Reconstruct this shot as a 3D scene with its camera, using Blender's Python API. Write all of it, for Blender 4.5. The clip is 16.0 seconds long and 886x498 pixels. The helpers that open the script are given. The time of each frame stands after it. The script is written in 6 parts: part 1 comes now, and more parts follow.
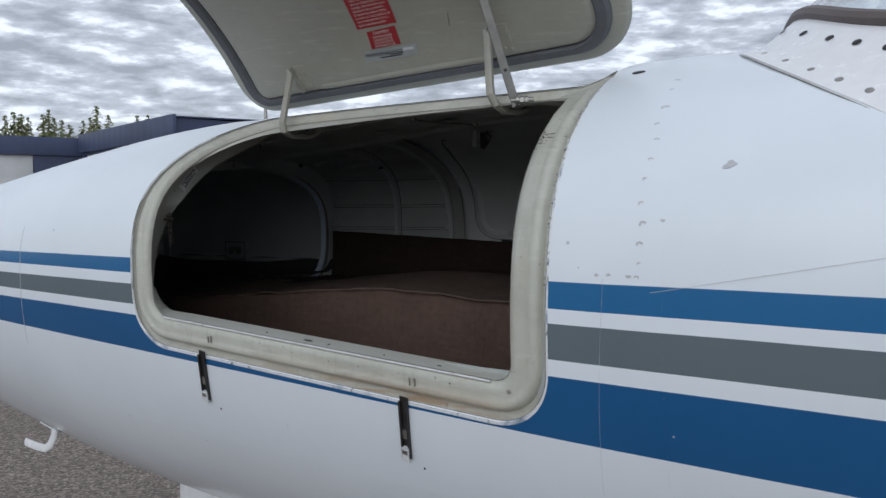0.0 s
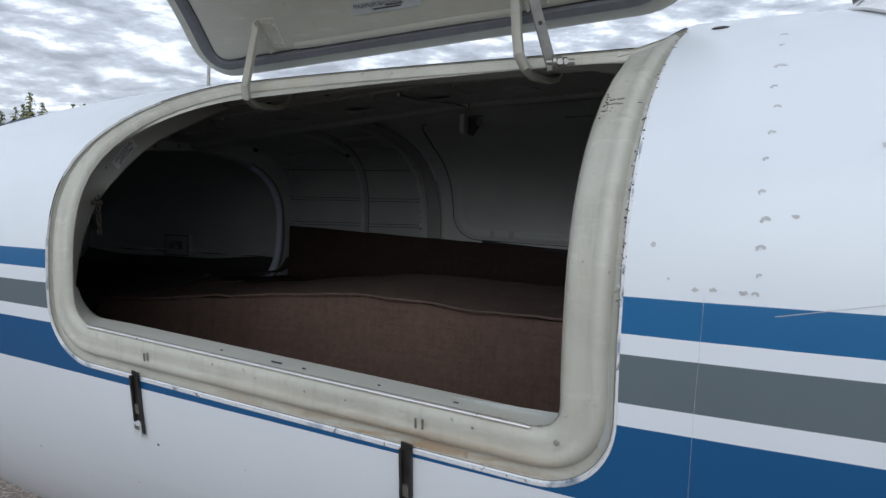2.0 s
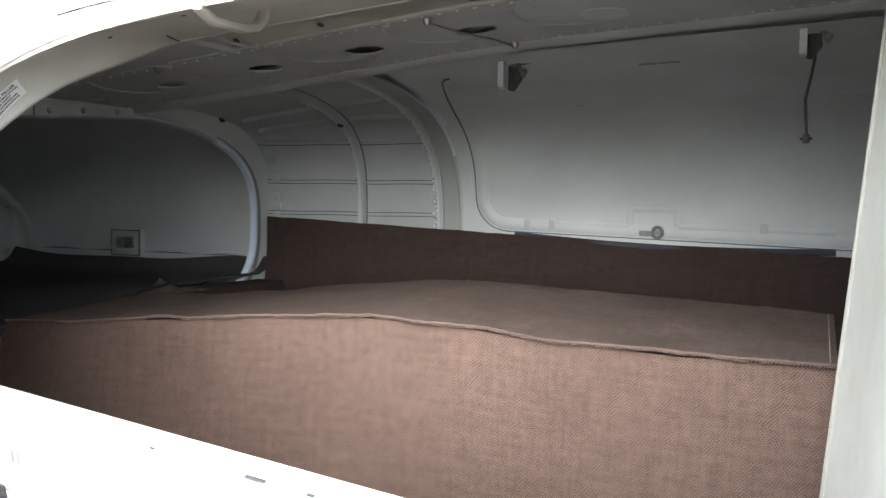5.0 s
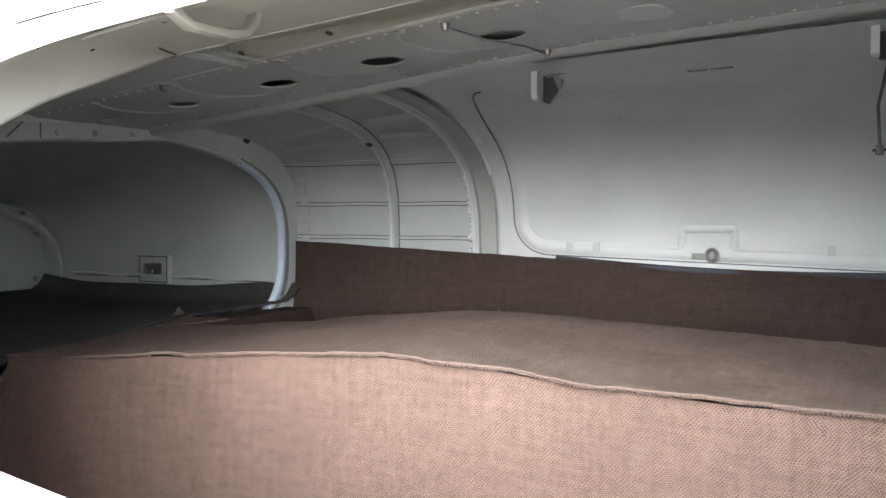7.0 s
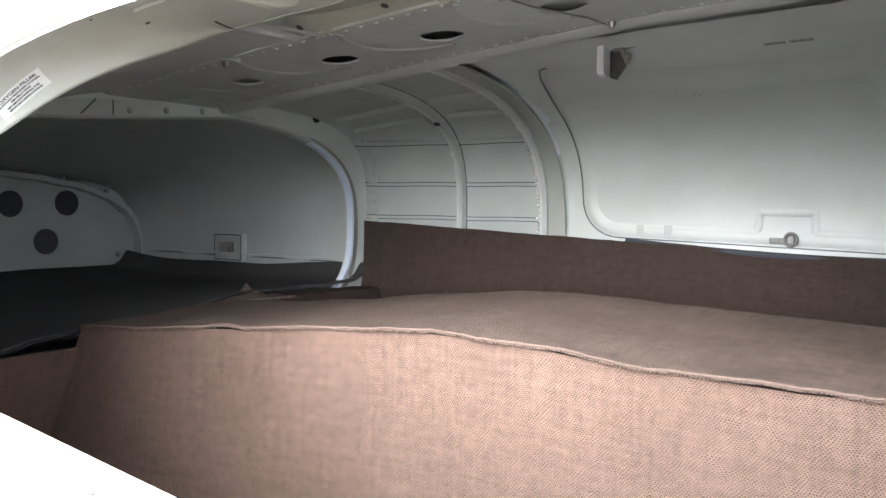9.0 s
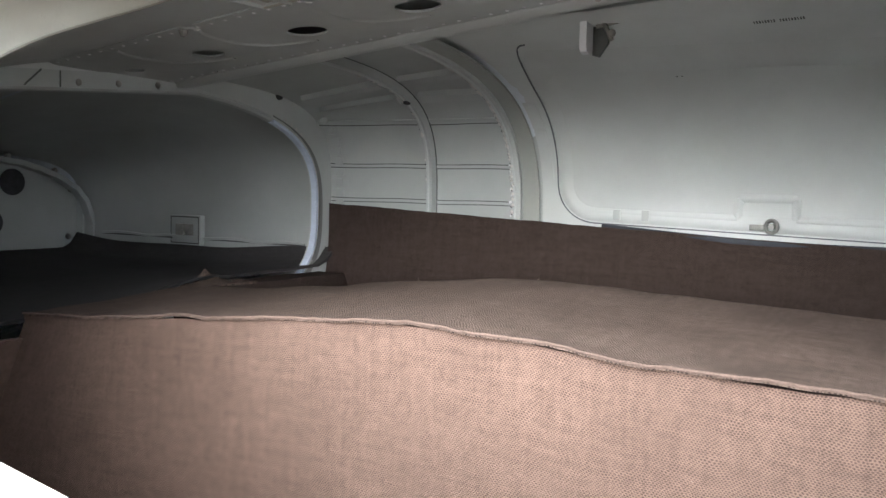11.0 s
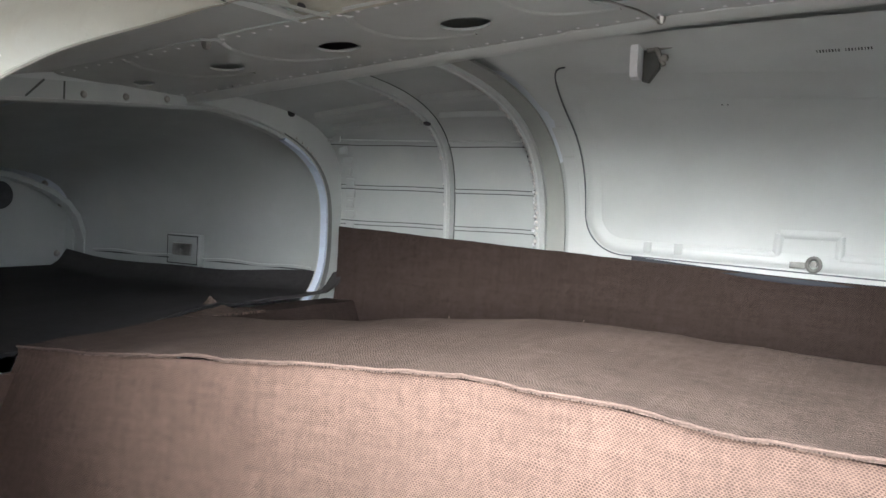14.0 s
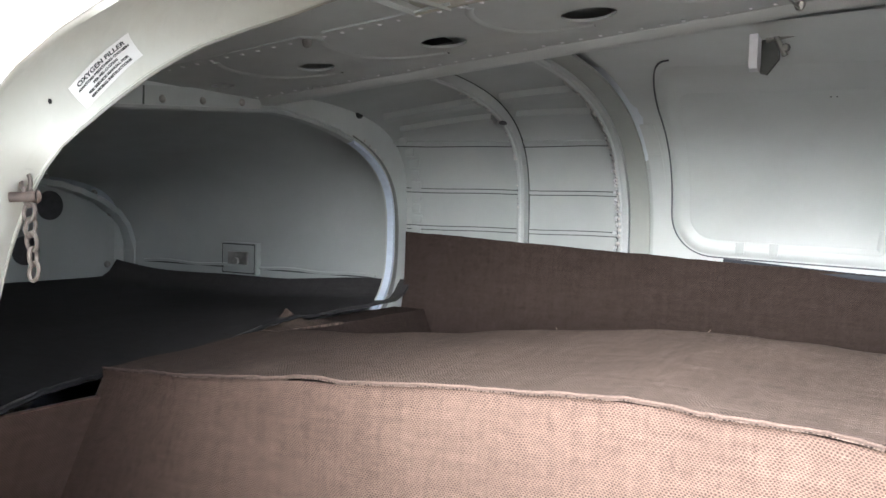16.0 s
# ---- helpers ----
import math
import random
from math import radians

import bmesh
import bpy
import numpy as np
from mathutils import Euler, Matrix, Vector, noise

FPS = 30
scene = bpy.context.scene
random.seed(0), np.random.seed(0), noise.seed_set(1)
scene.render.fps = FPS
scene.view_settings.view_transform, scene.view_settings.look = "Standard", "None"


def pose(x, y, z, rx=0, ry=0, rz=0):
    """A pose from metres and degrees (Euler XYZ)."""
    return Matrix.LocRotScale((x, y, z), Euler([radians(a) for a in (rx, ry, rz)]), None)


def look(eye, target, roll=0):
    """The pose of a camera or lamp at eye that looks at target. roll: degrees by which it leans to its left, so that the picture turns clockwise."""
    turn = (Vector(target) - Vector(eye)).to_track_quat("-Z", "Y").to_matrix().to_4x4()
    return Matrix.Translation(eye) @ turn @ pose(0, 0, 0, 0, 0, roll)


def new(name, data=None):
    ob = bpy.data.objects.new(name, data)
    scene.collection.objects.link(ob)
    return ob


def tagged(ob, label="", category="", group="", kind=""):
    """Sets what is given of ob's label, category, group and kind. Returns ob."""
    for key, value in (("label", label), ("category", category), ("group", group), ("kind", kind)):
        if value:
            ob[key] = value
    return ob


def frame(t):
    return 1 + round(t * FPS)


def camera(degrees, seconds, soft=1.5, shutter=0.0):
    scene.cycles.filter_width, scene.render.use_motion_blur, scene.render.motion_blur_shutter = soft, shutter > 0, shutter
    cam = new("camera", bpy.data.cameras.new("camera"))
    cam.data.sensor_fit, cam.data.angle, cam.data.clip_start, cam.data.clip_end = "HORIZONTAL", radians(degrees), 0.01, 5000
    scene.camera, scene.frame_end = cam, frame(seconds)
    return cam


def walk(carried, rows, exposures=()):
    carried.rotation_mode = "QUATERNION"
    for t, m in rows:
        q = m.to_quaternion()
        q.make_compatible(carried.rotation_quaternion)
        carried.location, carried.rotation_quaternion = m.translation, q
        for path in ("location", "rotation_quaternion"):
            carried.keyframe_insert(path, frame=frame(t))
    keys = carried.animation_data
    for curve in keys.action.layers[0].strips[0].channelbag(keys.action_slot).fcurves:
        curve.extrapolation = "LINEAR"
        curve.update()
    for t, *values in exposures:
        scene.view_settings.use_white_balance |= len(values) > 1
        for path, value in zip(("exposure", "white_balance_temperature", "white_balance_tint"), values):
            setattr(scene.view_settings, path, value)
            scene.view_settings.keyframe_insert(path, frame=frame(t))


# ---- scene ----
cam = camera(55.2, 16.0)
METRES, EYE, TILT, LEAN, TURN = 1.4, 1.5, -2.5, 0.0, 29.5
ROWS = [
    (0.0, 0.0, 0.0, 0.0, -0.0, 0.0, 0.0),
    (0.5, -0.0118, 0.0276, 0.0002, -1.1, 0.18, -0.2),
    (1.0, -0.0291, 0.0778, -0.0053, -2.81, 0.23, -0.08),
    (1.5, -0.05, 0.1331, -0.003, -4.23, -0.05, -0.14),
    (2.0, -0.0616, 0.2124, -0.0026, -3.94, 0.16, -1.5),
    (2.5, -0.0759, 0.284, 0.0047, -2.84, 0.62, -1.62),
    (3.0, -0.1141, 0.3526, 0.0052, -3.95, 1.04, -0.48),
    (5.5, -0.096, 0.6063, 0.0058, -5.74, -0.8, -0.72),
    (6.0, -0.0939, 0.6214, 0.0082, -4.51, -0.53, 0.02),
    (6.5, -0.0928, 0.6391, 0.013, -3.63, 0.51, 0.34),
    (7.0, -0.0728, 0.6598, 0.0132, -1.93, 0.76, -0.21),
    (7.5, -0.0534, 0.6711, 0.0171, 0.56, 0.32, -0.2),
    (8.0, -0.0466, 0.6701, 0.013, 3.17, 0.45, -0.5),
    (10.5, -0.0404, 0.6958, 0.0014, 3.1, -1.36, -1.84),
    (11.0, -0.0619, 0.7218, 0.0057, 1.1, -1.23, -1.5),
    (11.5, -0.0757, 0.7422, 0.0133, -0.61, -0.82, -0.91),
    (12.0, -0.0837, 0.7549, 0.0146, -1.31, -0.34, -1.19),
    (12.5, -0.0963, 0.7713, 0.0147, -1.67, 0.01, -1.64),
    (13.0, -0.102, 0.7824, 0.0153, -1.79, 0.11, -2.04),
    (13.5, -0.1098, 0.786, 0.0181, -1.27, -0.28, -2.47),
    (14.0, -0.1194, 0.7866, 0.0232, -0.42, -0.25, -2.79),
    (14.5, -0.1297, 0.7909, 0.0253, 0.27, -0.24, -2.97),
    (15.0, -0.1476, 0.7985, 0.0245, 0.95, -0.49, -2.83),
    (15.5, -0.1742, 0.8114, 0.0327, 0.99, -0.28, -1.94),
    (16.0, -0.2115, 0.8368, 0.027, -0.02, -0.3, -1.73),
]
walk(cam, [(t, pose(0, 0, EYE, TILT, LEAN, TURN) @ pose(METRES * x, METRES * y, METRES * z, 90 + pitch, roll, yaw)) for t, x, y, z, yaw, pitch, roll in ROWS],
     [(0, -0.08, 5750, 10), (1.5, -0.04, 5750, 10), (2.0, 0.08, 5750, 10), (3.2, 0.6, 5800, 10), (4.2, 2.0, 6150, 10), (5.3, 3.45, 5980, 10), (6.0, 3.58, 5980, 10), (8.2, 4.15, 5980, 10), (11, 3.78, 6010, 10), (12.5, 3.98, 6010, 10), (14, 4.08, 5950, 10), (16, 4.2, 5900, 10)])

# ------------------------------------------------------------ world and light
SUN_EL, SUN_AZ = radians(25), radians(165)


def build_world():
    w = bpy.data.worlds.new("overcast_sky")
    scene.world = w
    w.use_nodes = True
    nt = w.node_tree
    nt.nodes.clear()
    out = nt.nodes.new("ShaderNodeOutputWorld")
    bg = nt.nodes.new("ShaderNodeBackground")
    sky = nt.nodes.new("ShaderNodeTexSky")
    sky.sky_type = "NISHITA"
    sky.sun_disc = False
    sky.sun_elevation, sky.sun_rotation = SUN_EL, SUN_AZ
    sky.dust_density = 3.0
    dim = nt.nodes.new("ShaderNodeVectorMath")
    dim.operation = "SCALE"
    dim.inputs["Scale"].default_value = 0.10
    co = nt.nodes.new("ShaderNodeTexCoord")
    mp = nt.nodes.new("ShaderNodeMapping")
    mp.inputs["Scale"].default_value = (3.0, 3.0, 12.0)
    n1 = nt.nodes.new("ShaderNodeTexNoise")
    n1.inputs["Scale"].default_value = 5.5
    n1.inputs["Detail"].default_value = 8
    n1.inputs["Roughness"].default_value = 0.58
    n1.inputs["Distortion"].default_value = 0.12
    ramp = nt.nodes.new("ShaderNodeValToRGB")
    ramp.color_ramp.elements[0].position, ramp.color_ramp.elements[0].color = 0.37, (0.44, 0.445, 0.455, 1)
    ramp.color_ramp.elements[1].position, ramp.color_ramp.elements[1].color = 0.63, (1.18, 1.17, 1.13, 1)
    mid = ramp.color_ramp.elements.new(0.52)
    mid.color = (0.68, 0.685, 0.70, 1)
    mix = nt.nodes.new("ShaderNodeMix")
    mix.data_type = "RGBA"
    mix.inputs[0].default_value = 0.9
    L = nt.links.new
    L(co.outputs["Generated"], mp.inputs["Vector"])
    L(mp.outputs[0], n1.inputs["Vector"])
    L(n1.outputs["Fac"], ramp.inputs[0])
    L(sky.outputs[0], dim.inputs[0])
    L(dim.outputs[0], mix.inputs[6])
    L(ramp.outputs[0], mix.inputs[7])
    L(mix.outputs[2], bg.inputs["Color"])
    bg.inputs["Strength"].default_value = 1.0
    L(bg.outputs[0], out.inputs[0])
    lamp = bpy.data.lights.new("sun", "SUN")
    lamp.energy, lamp.angle, lamp.color = 1.1, radians(58), (1.0, 0.96, 0.9)
    ob = new("sun", lamp)
    d = Vector((math.sin(SUN_AZ) * math.cos(SUN_EL), math.cos(SUN_AZ) * math.cos(SUN_EL), math.sin(SUN_EL)))
    ob.matrix_world = look(d * 30, (0, 0, 0))


build_world()


# ------------------------------------------------------------ materials
class Nodes:
    """A small builder for one Principled material."""

    def __init__(self, name, rough=0.5, metal=0.0, spec=0.5):
        self.m = bpy.data.materials.new(name)
        self.m.use_nodes = True
        self.t = self.m.node_tree
        self.b = self.t.nodes["Principled BSDF"]
        self.b.inputs["Roughness"].default_value = rough
        self.b.inputs["Metallic"].default_value = metal
        self.b.inputs["Specular IOR Level"].default_value = spec
        self._co = None

    def node(self, kind, **sets):
        n = self.t.nodes.new(kind)
        for k, v in sets.items():
            n.inputs[k.replace("_", " ")].default_value = v
        return n

    def link(self, a, b):
        self.t.links.new(a, b)

    def coords(self, which="Object", scale=(1, 1, 1)):
        co = self.t.nodes.new("ShaderNodeTexCoord")
        mp = self.t.nodes.new("ShaderNodeMapping")
        mp.inputs["Scale"].default_value = scale
        self.link(co.outputs[which], mp.inputs["Vector"])
        return mp.outputs[0]

    def noise(self, scale, detail=4, rough=0.55, vec=None, distort=0.0):
        n = self.node("ShaderNodeTexNoise", Scale=scale, Detail=detail, Roughness=rough, Distortion=distort)
        self.link(vec if vec else self.coords(), n.inputs["Vector"])
        return n.outputs["Fac"]

    def ramp(self, fac, *stops):
        r = self.t.nodes.new("ShaderNodeValToRGB")
        e = r.color_ramp.elements
        while len(e) < len(stops):
            e.new(0.5)
        for el, (p, c) in zip(e, stops):
            el.position = p
            el.color = (*c, 1) if len(c) == 3 else c
        self.link(fac, r.inputs[0])
        return r.outputs[0]

    def mix(self, fac, a, b, mode="MIX"):
        n = self.t.nodes.new("ShaderNodeMix")
        n.data_type, n.blend_type = "RGBA", mode
        for sock, v in ((n.inputs[0], fac), (n.inputs[6], a), (n.inputs[7], b)):
            if isinstance(v, (int, float)):
                sock.default_value = v
            elif isinstance(v, tuple):
                sock.default_value = (*v, 1)
            else:
                self.link(v, sock)
        return n.outputs[2]

    def math(self, op, a, b=0.0, c=0.0):
        n = self.t.nodes.new("ShaderNodeMath")
        n.operation = op
        for sock, v in zip(n.inputs, (a, b, c)):
            if isinstance(v, (int, float)):
                sock.default_value = v
            else:
                self.link(v, sock)
        return n.outputs[0]

    def bump(self, height, strength=0.2, dist=0.002, normal=None):
        n = self.node("ShaderNodeBump", Strength=strength, Distance=dist)
        self.link(height, n.inputs["Height"])
        if normal is not None:
            self.link(normal, n.inputs["Normal"])
        return n.outputs[0]

    def done(self, color=None, rough=None, normal=None):
        if color is not None:
            if isinstance(color, tuple):
                self.b.inputs["Base Color"].default_value = (*color, 1)
            else:
                self.link(color, self.b.inputs["Base Color"])
        if rough is not None:
            self.link(rough, self.b.inputs["Roughness"])
        if normal is not None:
            self.link(normal, self.b.inputs["Normal"])
        return self.m


def grey(v, tint=(1, 1, 1)):
    return tuple(v * t for t in tint)


def plain(name, color, rough=0.5, metal=0.0, grain=60, amount=0.12, bump=0.05, spec=0.5):
    """A paint, metal or rubber with fine and broad variation."""
    k = Nodes(name, rough, metal, spec)
    a, b = k.noise(grain, 5), k.noise(4.0, 4)
    lo, hi = tuple(c * (1 - amount) for c in color), tuple(min(1, c * (1 + amount)) for c in color)
    fac = k.math("ADD", k.math("MULTIPLY", a, 0.5), k.math("MULTIPLY", b, 0.5))
    col = k.ramp(fac, (0.35, lo), (0.65, hi))
    r = k.math("ADD", rough - 0.08, k.math("MULTIPLY", a, 0.16))
    return k.done(col, r, k.bump(a, bump, 0.001))


def stripe_paint():
    """White fuselage paint with level blue and grey stripes, chips and faint grime. Object space is world space."""
    k = Nodes("striped_aircraft_paint", 0.22, 0.0, 0.5)
    co = k.t.nodes.new("ShaderNodeTexCoord")
    sep = k.t.nodes.new("ShaderNodeSeparateXYZ")
    k.link(co.outputs["Object"], sep.inputs[0])
    x, z = sep.outputs["X"], sep.outputs["Z"]
    wob = k.math("MULTIPLY", k.math("SUBTRACT", k.noise(9, 2), 0.5), 0.0012)
    zz = k.math("ADD", z, wob)
    # the stripes close up slightly towards the nose
    fwd = k.math("MULTIPLY", k.math("ADD", x, 0.41), -1.0)

    def band(lo, hi, slope_lo, slope_hi):
        a = k.math("GREATER_THAN", zz, k.math("ADD", lo, k.math("MULTIPLY", fwd, slope_lo)))
        b = k.math("LESS_THAN", zz, k.math("ADD", hi, k.math("MULTIPLY", fwd, slope_hi)))
        return k.math("MULTIPLY", a, b)

    dirt = k.noise(2.2, 5, 0.6)
    fine = k.noise(140, 3)
    white = k.ramp(dirt, (0.3, (0.715, 0.765, 0.81)), (0.7, (0.775, 0.825, 0.87)))
    blue = k.ramp(dirt, (0.3, (0.012, 0.085, 0.23)), (0.7, (0.016, 0.105, 0.27)))
    light_blue = k.ramp(dirt, (0.3, (0.02, 0.12, 0.29)), (0.7, (0.025, 0.14, 0.32)))
    gry = k.ramp(dirt, (0.3, (0.115, 0.147, 0.165)), (0.7, (0.135, 0.168, 0.185)))
    col = k.mix(band(1.380, 1.414, 0.010, 0.0025), white, light_blue)
    col = k.mix(band(1.315, 1.361, 0.018, 0.008), col, gry)
    col = k.mix(band(1.208, 1.293, 0.040, 0.020), col, blue)
    chips = k.node("ShaderNodeTexVoronoi", Scale=26.0, Randomness=1.0)
    k.link(k.coords(), chips.inputs["Vector"])
    chip = k.math("MULTIPLY", k.math("LESS_THAN", chips.outputs["Distance"], 0.07), k.math("GREATER_THAN", k.noise(5, 2), 0.58))
    col = k.mix(k.math("MULTIPLY", chip, 0.6), col, (0.34, 0.35, 0.35))
    rough = k.math("ADD", 0.16, k.math("MULTIPLY", dirt, 0.16))
    return k.done(col, rough, k.bump(k.noise(3.5, 3), 0.06, 0.01, k.bump(fine, 0.03, 0.0005)))


def worn_paint(name, color, wear=(0.33, 0.32, 0.29), stain=(0.42, 0.34, 0.22), rough=0.42, amount=0.5, stains=0.5, grime=0.0, rust=False):
    """Old cream or grey-green enamel: streaks, rubbed spots down to metal, yellowish stains."""
    k = Nodes(name, rough)
    base = k.ramp(k.noise(6, 5), (0.3, tuple(c * 0.86 for c in color)), (0.7, color))
    st = k.ramp(k.noise(5.5, 6, 0.65, distort=0.6), (0.56, (0, 0, 0)), (0.72, (1, 1, 1)))
    col = k.mix(k.math("MULTIPLY", st, stains), base, stain)
    sc = k.noise(30, 8, 0.7, k.coords("Object", (1, 1, 2.2)))
    rub = k.ramp(sc, (0.62, (0, 0, 0)), (0.68, (1, 1, 1)))
    col = k.mix(k.math("MULTIPLY", rub, amount), col, wear)
    if grime:
        film = k.ramp(k.noise(14, 6, 0.62, distort=0.8), (0.46, (0, 0, 0)), (0.74, (1, 1, 1)))
        col = k.mix(k.math("MULTIPLY", film, grime * 0.7), col, (0.27, 0.26, 0.22))
        drag = k.ramp(k.noise(9, 5, 0.6, k.coords("Object", (1.2, 9, 9))), (0.55, (0, 0, 0)), (0.72, (1, 1, 1)))
        col = k.mix(k.math("MULTIPLY", drag, grime * 0.55), col, (0.74, 0.73, 0.68))
        drop = k.ramp(k.noise(11, 5, 0.6, k.coords("Object", (8, 8, 1.0))), (0.54, (0, 0, 0)), (0.70, (1, 1, 1)))
        col = k.mix(k.math("MULTIPLY", drop, grime * 0.5), col, (0.25, 0.24, 0.20))
        spots = k.ramp(k.noise(75, 3, 0.5), (0.70, (0, 0, 0)), (0.735, (1, 1, 1)))
        col = k.mix(k.math("MULTIPLY", spots, grime), col, (0.10, 0.095, 0.085))
    if rust:
        co = k.t.nodes.new("ShaderNodeTexCoord")
        sep = k.t.nodes.new("ShaderNodeSeparateXYZ")
        k.link(co.outputs["Object"], sep.inputs[0])
        n = k.noise(16, 6, 0.65, k.coords("Object", (.45, 1, 3.2)), 0.8)
        xs = k.ramp(k.math("ADD", sep.outputs["X"], 1.3), (0.30, (0.15, 0.15, 0.15)), (0.62, (1, 1, 1)), (0.80, (0.8, 0.8, 0.8)), (0.86, (0, 0, 0)))
        zz = k.math("SUBTRACT", k.math("ADD", sep.outputs["Z"], k.math("MULTIPLY", sep.outputs["X"], 0.054)), 1.0)
        zs = k.ramp(zz, (0.192, (1, 1, 1)), (0.232, (0, 0, 0)))
        fac = k.math("MULTIPLY", k.math("MULTIPLY", xs, zs), k.ramp(n, (0.36, (0, 0, 0)), (0.56, (1, 1, 1))))
        col = k.mix(k.math("MULTIPLY", fac, 0.95), col, (0.33, 0.215, 0.11))
    r = k.math("ADD", rough - 0.1, k.math("MULTIPLY", k.noise(25, 4), 0.25))
    return k.done(col, r, k.bump(k.noise(90, 5), 0.10, 0.0008, k.bump(k.noise(7, 3), 0.15, 0.004)))


def weave(name, dark, light, pitch=0.0042, blotch=0.3, depth=1.0, lo=0.34, hi=0.78):
    """Woven carpet: uneven warp and weft threads from the mesh's UV, which is in metres."""
    k = Nodes(name, 0.95, 0.0, 0.15)
    co = k.t.nodes.new("ShaderNodeTexCoord")
    uv = co.outputs["UV"]

    def stretched(su, sv, detail=3.0):
        mp = k.t.nodes.new("ShaderNodeMapping")
        mp.inputs["Scale"].default_value = (su, sv, 1)
        k.link(uv, mp.inputs["Vector"])
        return k.noise(1.0, detail, 0.6, mp.outputs[0])
    wobble = k.node("ShaderNodeTexNoise", Scale=38.0, Detail=3.0)
    k.link(uv, wobble.inputs["Vector"])
    add = k.t.nodes.new("ShaderNodeVectorMath")
    add.operation = "MULTIPLY_ADD"
    add.inputs[1].default_value = (0.009, 0.009, 0)
    k.link(wobble.outputs["Color"], add.inputs[0])
    k.link(uv, add.inputs[2])
    sep = k.t.nodes.new("ShaderNodeSeparateXYZ")
    k.link(add.outputs[0], sep.inputs[0])
    u, v = sep.outputs["X"], sep.outputs["Y"]
    # short raised stitches, each row shifted by half a stitch
    vr = k.math("DIVIDE", k.math("ADD", v, k.math("MULTIPLY", u, 0.10)), pitch * 0.54)
    row, fv = k.math("FLOOR", vr), k.math("FRACT", vr)
    fu = k.math("FRACT", k.math("ADD", k.math("DIVIDE", u, pitch * 0.88), k.math("MULTIPLY", row, 0.5)))
    th = k.math("MULTIPLY", k.math("SINE", k.math("MULTIPLY", fu, math.pi)), k.math("SINE", k.math("MULTIPLY", fv, math.pi)))
    th = k.math("SUBTRACT", 1.0, k.math("MULTIPLY", k.math("POWER", th, 1.3), 1.0))
    loose = k.noise(130, 4, 0.6, uv)
    th = k.math("MULTIPLY", th, k.math("MULTIPLY_ADD", loose, 0.8, 0.6))
    fuzz = k.noise(700, 3, 0.6, uv)
    warp, weft = stretched(170, 9), stretched(11, 150)
    slub = k.noise(60, 4, 0.65, uv)
    fac = k.math("ADD", k.math("MULTIPLY", th, 0.30), k.math("ADD", k.math("MULTIPLY", fuzz, 0.28), k.math("ADD", k.math("MULTIPLY", warp, 0.15), k.math("ADD", k.math("MULTIPLY", weft, 0.15), k.math("MULTIPLY", slub, 0.18)))))
    col = k.ramp(fac, (lo, dark), (hi, light))
    bl = k.noise(5.5, 5, 0.62, uv, 0.5)
    soil = tuple(0.5 * (d + l) * 0.55 for d, l in zip(dark, light))
    col = k.mix(k.math("MULTIPLY", k.ramp(bl, (0.44, (0, 0, 0)), (0.70, (1, 1, 1))), blotch), col, soil)
    lint = k.ramp(k.noise(420, 2, 0.5, uv), (0.76, (0, 0, 0)), (0.80, (1, 1, 1)))
    col = k.mix(k.math("MULTIPLY", lint, 0.35), col, (0.42, 0.38, 0.34))
    h = k.math("ADD", k.math("MULTIPLY", th, 0.8), k.math("ADD", k.math("MULTIPLY", fuzz, 0.5), k.math("MULTIPLY", slub, 0.5)))
    return k.done(col, None, k.bump(h, 0.36 * depth, 0.0012))


def corrugated(name, color, pitch=0.25):
    k = Nodes(name, 0.45)
    co = k.t.nodes.new("ShaderNodeTexCoord")
    sep = k.t.nodes.new("ShaderNodeSeparateXYZ")
    k.link(co.outputs["Object"], sep.inputs[0])
    run = k.math("ADD", sep.outputs["X"], sep.outputs["Y"])
    s = k.math("SINE", k.math("MULTIPLY", run, 2 * math.pi / pitch))
    col = k.ramp(k.noise(0.6, 5), (0.3, tuple(c * 0.8 for c in color)), (0.7, tuple(c * 1.15 for c in color)))
    return k.done(col, None, k.bump(s, 0.12, 0.02))


def asphalt():
    k = Nodes("weathered_asphalt", 0.9, 0.0, 0.3)
    agg = k.node("ShaderNodeTexVoronoi", Scale=70.0)
    k.link(k.coords(), agg.inputs["Vector"])
    stone = k.ramp(agg.outputs["Color"], (0.1, (0.082, 0.069, 0.060)), (0.55, (0.195, 0.163, 0.138)), (0.95, (0.43, 0.37, 0.32)))
    patch = k.noise(0.8, 6, 0.6)
    col = k.mix(k.ramp(patch, (0.35, (0, 0, 0)), (0.7, (0.5, 0.5, 0.5))), stone, (0.156, 0.134, 0.116))
    return k.done(col, None, k.bump(agg.outputs["Distance"], 0.7, 0.006, k.bump(patch, 0.3, 0.02)))


def glass_mat():
    k = Nodes("windscreen_acrylic", 0.03)
    k.b.inputs["Transmission Weight"].default_value = 1.0
    k.b.inputs["IOR"].default_value = 1.49
    return k.done((0.92, 0.95, 0.96))


